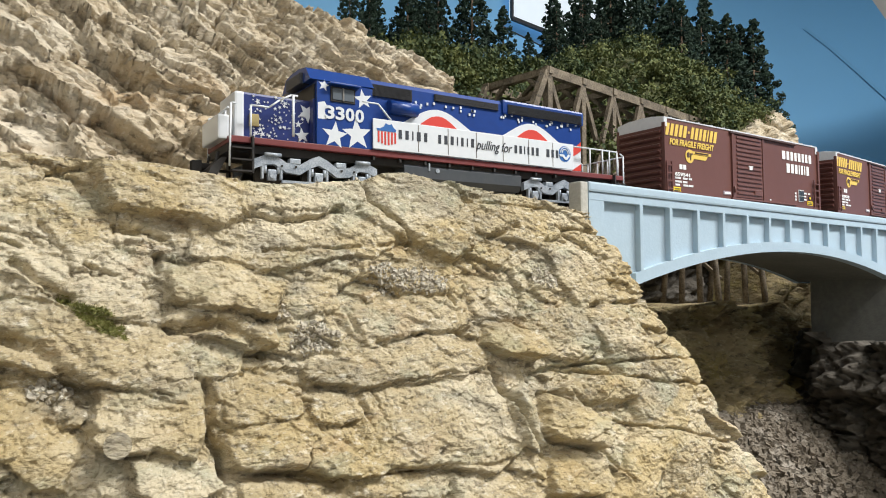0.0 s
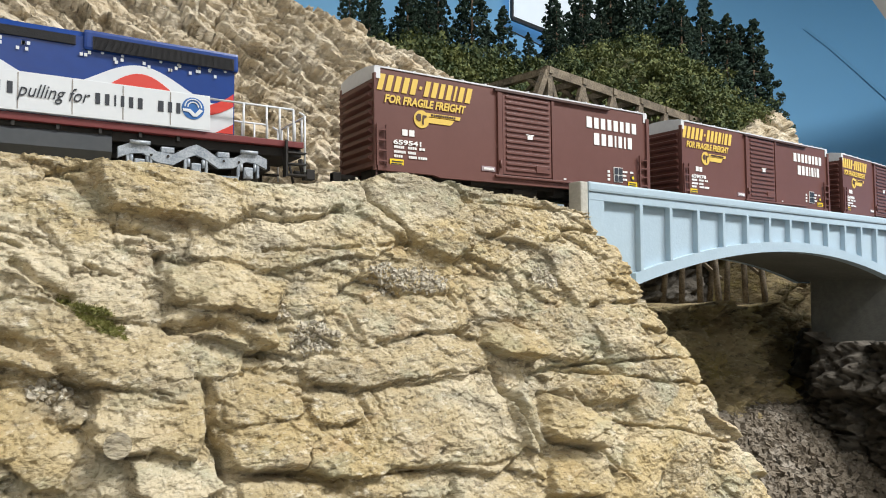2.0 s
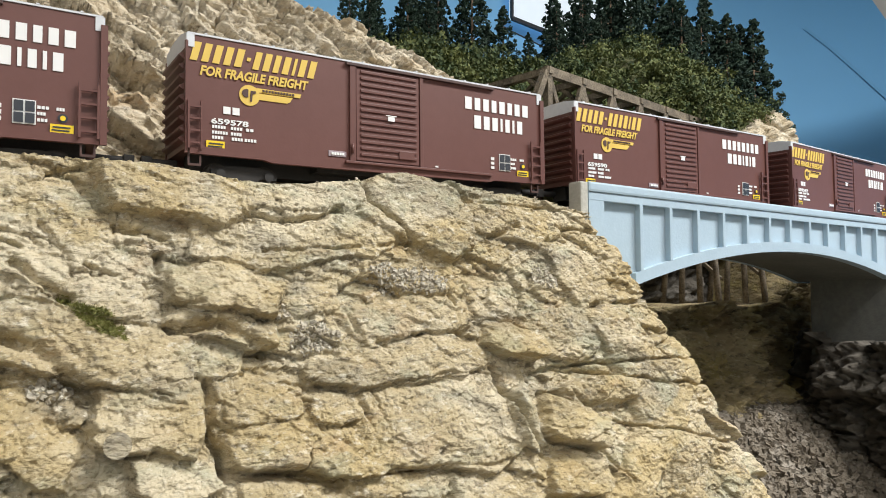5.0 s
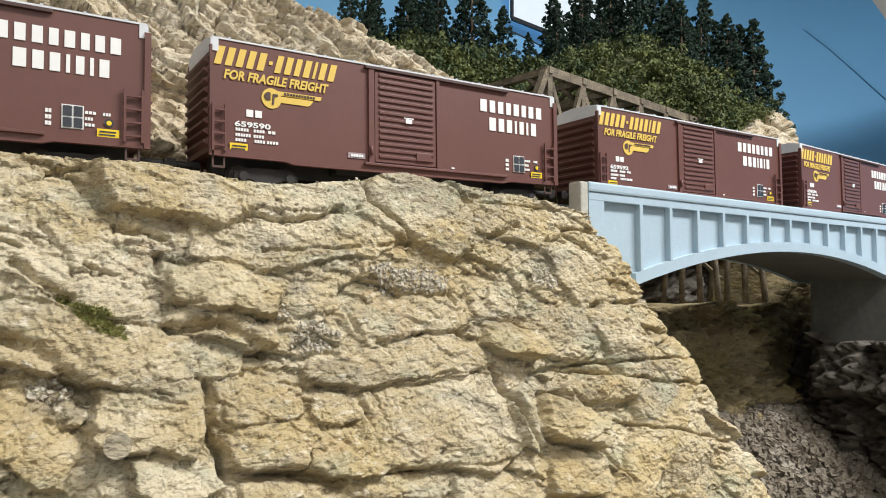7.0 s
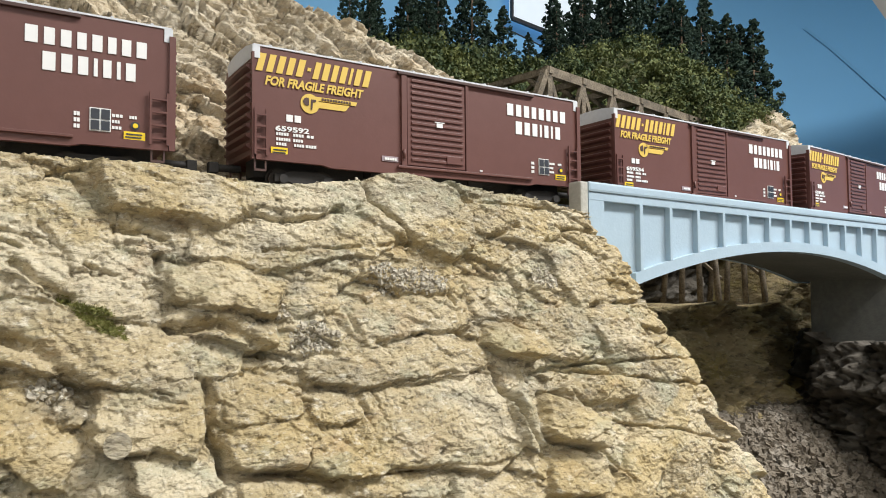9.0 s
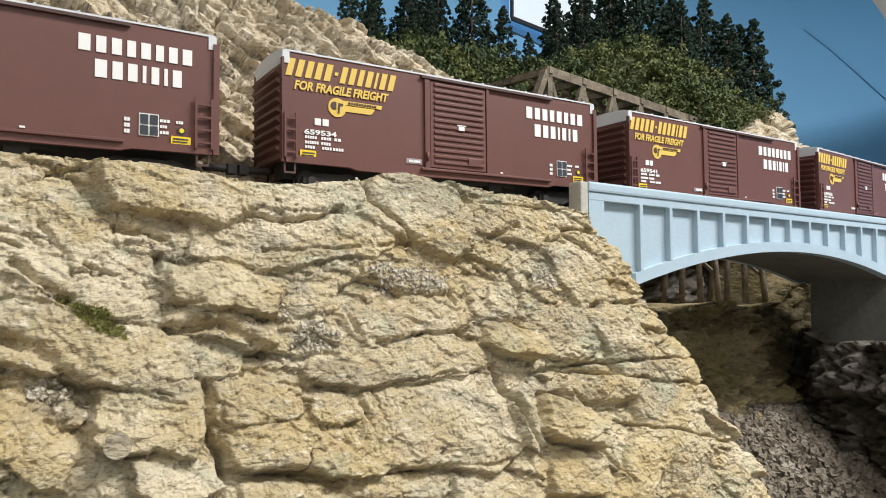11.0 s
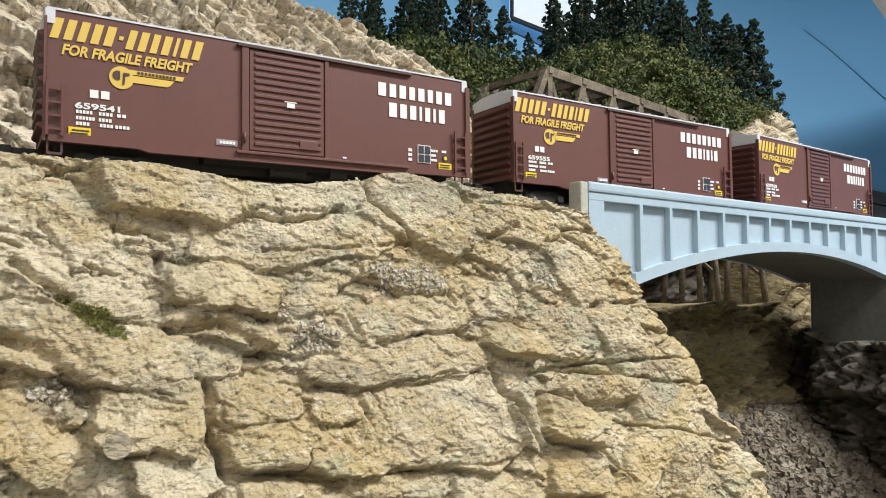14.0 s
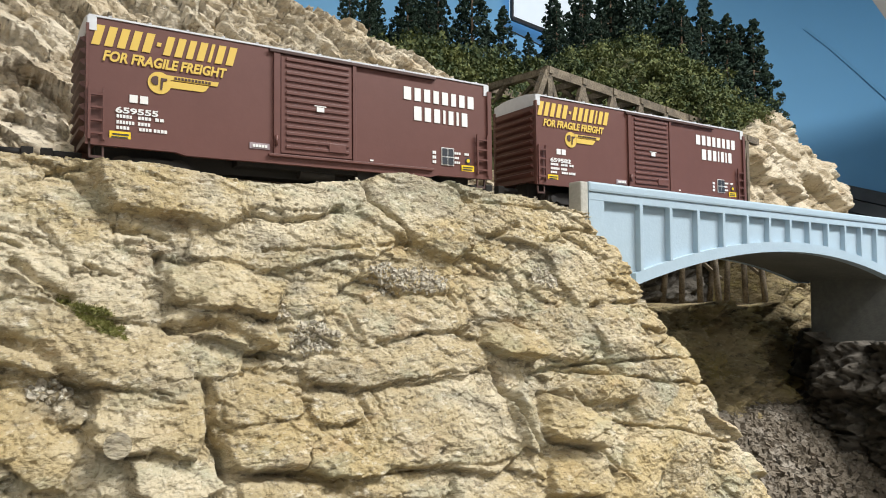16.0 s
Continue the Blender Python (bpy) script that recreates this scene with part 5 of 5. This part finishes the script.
    word_bars(bm, 0.0597, 0.0657, SILL + 0.0048, SILL + 0.0059, (1, 1, 1, 1, 1), Y - 0.0003)
    part("card_text", bm, WHITE, body)
    return c


FREIGHT = text_mesh("FOR FRAGILE FREIGHT", 0.0448, 0.004, 0.25, bold=0.035)


# ---- the locomotive ----
def side_plate(parent, name, points, mat, y, label="", both=True):
    bm = bmesh.new()
    plate(bm, points, y)
    return part(name, bm, mat, parent, label)


def locomotive():
    """Origin under its front coupler, on the rail; it drives towards -x."""
    c = thing("diesel_locomotive", "blue diesel locomotive with white stars, red waves and white banner", "locomotive")
    deck, hw, lw = 0.0205, 0.0095, 0.0165
    # frame and walkway
    bm = bmesh.new()
    box(bm, 0.008, 0.231, -lw, lw, deck - 0.0026, deck, 0.0003)
    part("walkway", bm, material("maroon_sill", (0.16, 0.03, 0.03), 0.5), c, "maroon edged walkway")
    bm = bmesh.new()
    box(bm, 0.008, 0.231, -0.0135, 0.0135, deck - 0.0062, deck - 0.0027, 0.0003)
    box(bm, 0.02, 0.22, -0.006, 0.006, 0.009, deck - 0.006)
    for i in range(9):
        x = 0.072 + 0.0135 * i
        box(bm, x, x + 0.001, -lw + 0.0005, -0.0135, deck - 0.0045, deck - 0.0026)
    part("frame", bm, BLACK, c, "black underframe")
    # low nose
    bm = bmesh.new()
    box(bm, 0.013, 0.0445, -hw - 0.0012, hw + 0.0012, deck, 0.0403, 0.0012)
    nose = part("nose", bm, NAVY, c, "navy low nose sprinkled with white stars")
    bm = bmesh.new()
    box(bm, 0.0115, 0.0155, -hw - 0.0017, hw + 0.0017, deck, 0.0402, 0.001)
    part("nose_front", bm, ENAMEL_WHITE, c, "white nose front")
    rng = random.Random(4)
    bm = bmesh.new()
    for _ in range(100):
        x, z = rng.uniform(0.0172, 0.0425), rng.uniform(0.0215, 0.0395)
        r = rng.choice((0.0003, 0.0004, 0.0005, 0.0009)) * (1.4 if x < 0.024 else 1)
        plate(bm, star(x, z, r, rng.uniform(0, 72)), -hw - 0.0015)
    part("star_field", bm, ENAMEL_WHITE, nose)
    bm = bmesh.new()
    box(bm, 0.0175, 0.0215, -hw - 0.0022, -hw - 0.001, 0.0262, 0.0312, 0.0002)
    part("hatch", bm, material("tarnished_brass", (0.4, 0.32, 0.14), 0.5, 0.3), nose, "dull brass hatch")
    # cab
    bm = bmesh.new()
    prof = [(-0.0165, deck), (0.0165, deck), (0.0165, 0.0478), (0.0115, 0.0538), (0.004, 0.055), (-0.004, 0.055), (-0.0115, 0.0538), (-0.0165, 0.0478)]
    extrude_x(bm, prof, 0.0450, 0.0715)
    cab = part("cab", bm, BLUE, c, "blue cab with white stars")
    bm = bmesh.new()
    extrude_x(bm, [(y * 1.02, z + 0.0004) for y, z in prof[2:]], 0.0418, 0.0722)
    part("cab_roof", bm, BLUE, cab)
    bm = bmesh.new()
    box(bm, 0.0443, 0.0449, -0.0145, 0.0145, 0.0405, 0.0468)
    part("windscreen", bm, GRILLE, cab, "dark windscreen")
    bm = bmesh.new()
    box(bm, 0.0440, 0.0449, -0.0146, 0.0146, deck + 0.0002, 0.0402)
    part("cab_front", bm, NAVY, cab)
    bm = bmesh.new()
    box(bm, 0.0405, 0.0449, -0.0085, 0.0085, 0.0478, 0.0528, 0.0004)
    board = part("number_board", bm, INK, cab, "black number board")
    bm = bmesh.new()
    for x, z, r, t in ((0.0405, 0.0245, 0.0034, 98), (0.0388, 0.0292, 0.0016, 90), (0.0428, 0.0345, 0.0045, 60)):
        plate(bm, star(x, z, r, t), -hw - 0.0016)
    part("star", bm, ENAMEL_WHITE, nose, "white stars")
    bm = bmesh.new()
    box(bm, 0.0512, 0.0628, -0.0170, -0.0163, 0.0396, 0.0462, 0.0002)
    window = part("side_window", bm, BLACK, cab, "black framed sliding window")
    for x in (0.0520, 0.0573):
        bm = bmesh.new()
        box(bm, x, x + 0.0048, -0.0173, -0.0169, 0.0405, 0.0455)
        part("pane", bm, material("tinted_glass", (0.12, 0.14, 0.16), 0.08), window)
    bm = bmesh.new()
    box(bm, 0.0566, 0.0573, -0.0176, -0.0169, 0.0402, 0.0458)
    part("mullion", bm, STEEL, window)
    bm = bmesh.new()
    box(bm, 0.0498, 0.0645, -0.0195, -0.0163, 0.0466, 0.0474, 0.0002)
    part("sunshade", bm, BLUE, cab)
    bm = bmesh.new()
    for x, z, r, t in ((0.0482, 0.0462, 0.0027, 80), (0.0668, 0.0425, 0.0046, 100), (0.0638, 0.0265, 0.0074, 95), (0.0532, 0.0250, 0.0062, 85)):
        plate(bm, star(x, z, r, t), -0.01655)
    plate(bm, [(0.0454, 0.0315), (0.0454, 0.0385), (0.0485, 0.0392), (0.0495, 0.0375), (0.0485, 0.035), (0.0495, 0.0315)], -0.01655)
    part("star", bm, ENAMEL_WHITE, cab, "large white stars")
    for i, digit in enumerate("3300"):
        mesh_part("road_number_digit", text_mesh(digit, 0.0042, 0.0058, bold=0.03), ENAMEL_WHITE, cab, "white road number digit " + digit, pose(0.0488 + 0.0047 * i, -0.0168, 0.0318))
    # long hood
    bm = bmesh.new()
    prof = [(-hw, deck), (hw, deck), (hw, 0.0518), (0.0085, 0.0538), (0.003, 0.0546), (-0.003, 0.0546), (-0.0085, 0.0538), (-hw, 0.0518)]
    wide = [(y * 1.25 if abs(y) > 0.005 else y, z) for y, z in prof]
    extrude_x(bm, wide, 0.0715, 0.203)
    hood = part("long_hood", bm, BLUE, c, "deep blue long hood")
    hy = hw * 1.25
    bm = bmesh.new()
    box(bm, 0.148, 0.2045, -hy - 0.0012, hy + 0.0012, 0.0468, 0.0545, 0.0012)
    part("radiator_housing", bm, BLUE, hood)
    for x0, x1, z0, z1, d in ((0.0735, 0.0945, 0.0462, 0.0515, 0.0006), (0.107, 0.1455, 0.0482, 0.0515, 0.0006), (0.151, 0.2025, 0.0472, 0.052, 0.0016)):
        bm = bmesh.new()
        box(bm, x0, x1, -hy - d, -hy + 0.0004, z0, z1)
        for i in range(12):
            z = z0 + (z1 - z0) * (i + 0.5) / 12
            box(bm, x0 + 0.0004, x1 - 0.0004, -hy - d - 0.0002, -hy - d + 0.0001, z - 0.0001, z + 0.0001)
        part("grille", bm, GRILLE, hood, "black louvred grille")
    bm = bmesh.new()
    rod(bm, (0.0815, -hy - 0.0012, 0.0418), (0.0965, -hy - 0.0012, 0.0418), 0.0032, 14)
    part("blower_duct", bm, BLUE, hood, "rounded blue duct")
    for x in (0.158, 0.174, 0.19):
        bm = bmesh.new()
        rod(bm, (x, 0, 0.054), (x, 0, 0.0562), 0.0066, 18)
        part("roof_fan", bm, BLUE, hood)
    for x in (0.11, 0.124):
        bm = bmesh.new()
        rod(bm, (x, 0, 0.054), (x, 0, 0.0558), 0.0052, 16)
        part("roof_fan", bm, BLUE, hood)
    bm = bmesh.new()
    box(bm, 0.131, 0.139, -0.004, 0.004, 0.054, 0.0558, 0.0005)
    part("exhaust_stack", bm, BLACK, hood)
    # waves of white and red along the hood
    def wave(x):
        return 0.0385 + 0.0055 * math.cos((x - 0.109) / 0.0585 * 2 * math.pi)
    Y = -hy - 0.0004
    xs = [0.0718 + (0.2025 - 0.0718) * i / 60 for i in range(61)]
    side_plate(hood, "white_wave", [(x, deck + 0.001) for x in (0.0718, 0.2025)] + [(x, wave(x)) for x in reversed(xs)], ENAMEL_WHITE, Y, "white painted wave")
    for x0, x1, peak in ((0.098, 0.1205, 0.0408), (0.1565, 0.179, 0.0408)):
        q = [x0 + (x1 - x0) * i / 12 for i in range(13)]
        side_plate(hood, "red_wave", [(x0, 0.0352), (x1, 0.0352)] + [(x, 0.0352 + (peak - 0.0352) * math.sin(math.pi * i / 12)) for i, x in reversed(list(enumerate(q)))], RED, Y - 0.0003, "red painted wave")
    q = [0.1865 + 0.016 * i / 10 for i in range(11)]
    side_plate(hood, "red_wave", [(x, 0.0272 + 22 * (x - 0.1865) ** 2) for x in q] + [(x, 0.0312 + 26 * (x - 0.1865) ** 2) for x in reversed(q)], RED, Y - 0.0003, "red painted wave")
    side_plate(hood, "red_wave", [(0.1955, deck + 0.001), (0.2024, deck + 0.001), (0.2024, 0.0255)], RED, Y - 0.0003, "red painted wave")
    bm = bmesh.new()
    for _ in range(40):
        x, z = rng.uniform(0.095, 0.2), rng.choice((0.0445, 0.0455, 0.0462, 0.0434))
        plate(bm, rect(x, x + 0.001, z, z + 0.0012), Y - 0.0002)
    part("latch", bm, ENAMEL_WHITE, hood)
    # banner on the handrails
    By = -lw - 0.0008
    bm = bmesh.new()
    box(bm, 0.0712, 0.192, By - 0.0003, By + 0.0003, deck + 0.0004, 0.0345, 0.0002)
    banner = part("banner", bm, ENAMEL_WHITE, c, "white banner board along the handrail")
    Ty = By - 0.0005
    for i in range(6):
        bm = bmesh.new()
        x = 0.0945 + 0.0165 * i
        plate(bm, rect(x, x + 0.0004, deck + 0.001, 0.034), Ty + 0.0001)
        part("seam", bm, STEEL, banner)
    ink = lambda own: part("letter_bar", own, INK, banner)
    word_bars(None, 0.0842, 0.1262, 0.0265, 0.0306, (0.5, 0.5, 0.18, 0.6, 0.5, 0, 0.45, 0.5, 0.5, 0.18, 0.4, 0.18, 0.5), Ty, 0, 0.6, ink)
    word_bars(None, 0.1515, 0.1808, 0.0262, 0.0302, (0.5, 0.45, 0.2, 0.35, 0.45, 0.5, 0, 0.6, 0.45, 0.45), Ty, 0, 0.5, ink)
    mesh_part("slogan", text_mesh("pulling for", 0.0225, 0.0062, 0.35), INK, banner, "dark slanted lettering", pose(0.1274, Ty, 0.0245))
    bm = bmesh.new()
    shield = [(0.0728, 0.0302), (0.0745, 0.0302), (0.0765, 0.0312), (0.0775, 0.0328), (0.079, 0.0322), (0.0805, 0.0328), (0.0815, 0.0312), (0.0828, 0.0302), (0.0826, 0.0292), (0.0734, 0.0292)]
    plate(bm, shield, Ty)
    part("shield_top", bm, LOGO_BLUE, banner, "blue emblem shape")
    bm = bmesh.new()
    plate(bm, disc(0.1855, 0.0288, 0.0042), Ty)
    part("logo_field", bm, LOGO_BLUE, banner, "blue emblem shapes")
    bm = bmesh.new()
    for i in range(6):
        x = 0.0735 + 0.0017 * i
        plate(bm, rect(x, x + 0.0008, 0.0228 + 0.0012 * abs(i - 2.5) / 2.5, 0.029), Ty)
    part("logo_stripe", bm, RED, banner)
    bm = bmesh.new()
    for r in (0.0033, 0.0022):
        plate(bm, disc(0.1855, 0.0292, r, 12, 0, 180) + disc(0.1855, 0.0292, r - 0.0004, 12, 0, 180)[::-1], Ty - 0.0003)
    plate(bm, [(0.1816, 0.0284), (0.1845, 0.0284), (0.1862, 0.0268), (0.1878, 0.0288), (0.1892, 0.0282), (0.187, 0.0258), (0.1855, 0.0256), (0.1838, 0.0272), (0.1818, 0.0274)], Ty - 0.0003)
    part("logo_figure", bm, ENAMEL_WHITE, banner)
    # handrails and end platforms
    def rail(points, r=0.00045, name="handrail"):
        bm = bmesh.new()
        for a, b in zip(points[:-1], points[1:]):
            rod(bm, a, b, r, 6)
        part(name, bm, ENAMEL_WHITE, c, "white wire handrail")
    ry = -lw + 0.0002
    for sy in (1, -1):
        y = ry * sy
        rail([(0.008, y, 0.008), (0.0085, y, 0.0335), (0.0105, y, 0.0335)])
        rail([(0.0165, y, deck), (0.0165, y, 0.0335), (0.024, y, 0.0335), (0.0285, y, 0.037), (0.0335, y, 0.0398), (0.0365, y, 0.0398)])
        rail([(0.0345, y, deck + 0.002), (0.0345, y, 0.0398)], 0.0006)
        rail([(0.192, y, 0.0338), (0.2265, y, 0.0338), (0.2265, y, deck)])
        for x in (0.2055, 0.215, 0.2205):
            rail([(x, y, deck), (x, y, 0.0338)])
        rail([(0.2315, y, 0.008), (0.2315, y, 0.0318), (0.229, y, 0.033)])
        rail([(0.0665, y, 0.0415), (0.0745, y, 0.0415), (0.081, y, 0.0348)])
        for x0, sx in ((0.0085, 1), (0.2315, -1)):
            for z in (0.006, 0.0105, 0.0152):
                bm = bmesh.new()
                box(bm, min(x0, x0 + sx * 0.0085), max(x0, x0 + sx * 0.0085), y - 0.002, y + 0.002, z, z + 0.0006)
                part("step", bm, BLACK, c)
            bm = bmesh.new()
            box(bm, x0 + sx * 0.0085 - 0.0004, x0 + sx * 0.0085 + 0.0004, y - 0.002, y + 0.002, 0.0055, deck)
            part("step_side", bm, BLACK, c)
    for y in (-0.012, -0.004, 0.004, 0.012):
        rail([(0.0075, y, deck), (0.0075, y, 0.0315)])
        rail([(0.2318, y, deck), (0.2318, y, 0.0315)])
    rail([(0.0075, -0.0163, 0.0315), (0.0075, 0.0163, 0.0315)])
    rail([(0.2318, -0.0163, 0.0315), (0.2318, 0.0163, 0.0315)])
    # front: anticlimber, snow plough, coupler
    bm = bmesh.new()
    box(bm, 0.0045, 0.009, -0.0125, 0.0125, deck - 0.001, deck + 0.009, 0.0008)
    part("front_plate", bm, ENAMEL_WHITE, c, "white front platform plate")
    bm = bmesh.new()
    extrude = [(0.006, 0.012), (0.0015, 0.0075), (0.0, 0.003), (0.003, 0.0025), (0.008, 0.012)]
    plate(bm, extrude, -0.0135, 0.027)
    part("snow_plough", bm, BLACK, c, "black snow plough")
    for x, sx in ((0.006, -1), (0.233, 1)):
        bm = bmesh.new()
        rod(bm, (x, 0, 0.0095), (x + sx * 0.009, 0, 0.0095), 0.0016, 8)
        box(bm, x + sx * 0.007 - 0.002, x + sx * 0.007 + 0.002, -0.0022, 0.0018, 0.0072, 0.0118, 0.0004)
        part("coupler", bm, BLACK, c)
        bm = bmesh.new()
        for y in (-0.006, -0.008, 0.006):
            rod(bm, (x, y, 0.015), (x + sx * 0.002, y, 0.006), 0.0006, 6)
        part("air_hose", bm, BLACK, c)
    # tank
    bm = bmesh.new()
    extrude_x(bm, [(-0.0135, 0.0165), (-0.0152, 0.0148), (-0.0152, 0.0098), (-0.013, 0.0068), (0.013, 0.0068), (0.0152, 0.0098), (0.0152, 0.0148), (0.0135, 0.0165)], 0.0885, 0.1575)
    tank = part("fuel_tank", bm, TANK_GREY, c, "dark grey fuel tank")
    bm = bmesh.new()
    rod(bm, (0.1065, -0.0156, 0.0138), (0.1065, -0.015, 0.0138), 0.0011, 12)
    box(bm, 0.1015, 0.1022, -0.0157, -0.0145, 0.0135, 0.017)
    part("filler_cap", bm, SILVER, tank)
    bm = bmesh.new()
    rod(bm, (0.0885, -0.0125, 0.0172), (0.1575, -0.0125, 0.0172), 0.0021, 12)
    part("air_reservoir", bm, BLACK, c)
    # silver six-wheel trucks
    for x in (0.0465, 0.1875):
        tr = part("truck", box(bmesh.new(), x - 0.022, x + 0.022, -0.0085, 0.0085, 0.0075, 0.0125, 0.0005), BLACK, c, "silver painted three-axle truck")
        for sy in (-1, 1):
            y = sy * 0.0138
            bm = bmesh.new()
            wave = [(-0.028, 0.0108), (-0.0235, 0.0128), (-0.0195, 0.0132), (-0.0145, 0.0102), (-0.0085, 0.0096), (-0.0035, 0.0128), (0.0, 0.0142), (0.0035, 0.0128),
                    (0.0085, 0.0096), (0.0145, 0.0102), (0.0195, 0.0132), (0.0235, 0.0128), (0.028, 0.0108)]
            plate(bm, [(x + u, z + 0.0013) for u, z in wave] + [(x + u, z - 0.0028) for u, z in reversed(wave)], y - 0.0012, 0.0024)
            part("side_frame", bm, SILVER, tr)
            for u in (-0.0165, -0.0105, 0.0105, 0.0165):
                bm = bmesh.new()
                rod(bm, (x + u, y - 0.0017, 0.0099), (x + u, y - 0.0011, 0.0099), 0.0005, 8)
                part("bolt", bm, BLACK, tr)
            for u in (-0.0245, -0.0165, -0.004, 0.004, 0.0165, 0.0245):
                bm = bmesh.new()
                box(bm, x + u - 0.0005, x + u + 0.0005, y - 0.001, y + 0.001, 0.0042, 0.0112, 0.0002)
                part("pedestal", bm, SILVER, tr)
            for u in (-0.0205, 0.0, 0.0205):
                bm = bmesh.new()
                rod(bm, (x + u, y - 0.0022, 0.0058), (x + u, y + 0.002, 0.0058), 0.0015, 12)
                box(bm, x + u - 0.0018, x + u + 0.0018, y - 0.0013, y + 0.001, 0.0036, 0.0082, 0.0004)
                for dx in (-0.0028, 0.0028):
                    rod(bm, (x + u + dx, y - 0.0004, 0.0066), (x + u + dx, y - 0.0004, 0.0098), 0.0007, 8)
                part("axle_box", bm, SILVER, tr)
            for u in (-0.0105, 0.0105):
                bm = bmesh.new()
                box(bm, x + u - 0.0024, x + u + 0.0024, y - 0.0012, y + 0.002, 0.0112, 0.0135, 0.0004)
                part("spring_block", bm, SILVER, tr)
            for u in (-0.0205, 0.0205):
                bm = bmesh.new()
                rod(bm, (x + u - 0.0035, y - 0.0018, 0.0142), (x + u + 0.0035, y - 0.0018, 0.0142), 0.0008, 10)
                part("brake_cylinder", bm, SILVER, tr)
            bm = bmesh.new()
            bar(bm, (x - 0.0165, y - 0.001, 0.0035), (x + 0.0165, y - 0.001, 0.0035), 0.0011)
            part("brake_rod", bm, SILVER, tr)
        for u in (-0.0205, 0.0, 0.0205):
            bm = bmesh.new()
            for sy in (-1, 1):
                rod(bm, (0, sy * 0.0072, 0), (0, sy * 0.0098, 0), 0.0058, 20)
                box(bm, -0.0035, 0.0035, sy * 0.0099 - 0.0001, sy * 0.0099 + 0.0001, -0.0005, 0.0005)
            rod(bm, (0, -0.0125, 0), (0, 0.0125, 0), 0.001, 8)
            part("wheelset", bm, WHEEL, tr, at=pose(x + u, 0, 0.0058))
    return c


# front ends along the track, counted at 8 s
CAR_STARTS = [-0.4332, -0.2258, -0.0240, 0.1857, 0.3915, 0.5963, 0.8035, 1.0125]
CAR_NUMBERS = ["659541", "659578", "659590", "659592", "659534", "659541", "659555", "659582"]
LOCO_START = -0.6975

loco = locomotive()
car = boxcar()
cars = [car] + [copy_thing(car, Matrix()) for _ in CAR_STARTS[1:]]
for c, digits in zip(cars, CAR_NUMBERS):
    body = [o for o in c.children if o.name.startswith("body")][0]
    mesh_part("car_number", text_mesh(digits, 0.0147, 0.0023, bold=0.03), WHITE, body, "white car number " + digits, pose(0.0091, -HALF - 0.00035, SILL + 0.0124))
    c["label"] = "brown steel boxcar numbered " + digits + " with louvred door and yellow lettering"


def roll(s0, length, t):
    """The pose of a car whose front end is at s0 at 8 s."""
    s = s0 - SPEED * (t - 8) - SLOWING * (t - 8) ** 2
    a, _ = along(s + length * 0.14)
    b, _ = along(s + length * 0.86)
    d = (b - a).normalized()
    start = a - d * length * 0.14
    heading = math.degrees(math.atan2(d.y, d.x))
    climb = math.degrees(math.asin(d.z))
    return pose(start.x, start.y, start.z, 0, -climb, heading)


def turned(train_part, radius, t):
    """A wheelset's pose on its truck after the way rolled since the start."""
    way = SPEED * t + SLOWING * ((t - 8) ** 2 - 64)
    return pose(*train_part, 0, -math.degrees(way / radius) % 360, 0)


def motions():
    times = [0.5 * i for i in range(33)]
    walk(loco, [(t, roll(LOCO_START, 0.235, t)) for t in times])
    for c, s0 in zip(cars, CAR_STARTS):
        walk(c, [(t, roll(s0, CAR_L, t)) for t in times])
    steps = [i / 15 for i in range(241)]
    for c in [loco] + cars:
        for w in [o for o in c.children_recursive if o.name.startswith("wheelset")]:
            at = tuple(w.matrix_basis.translation)
            walk(w, [(t, turned(at, at[2], t)) for t in steps])


motions()
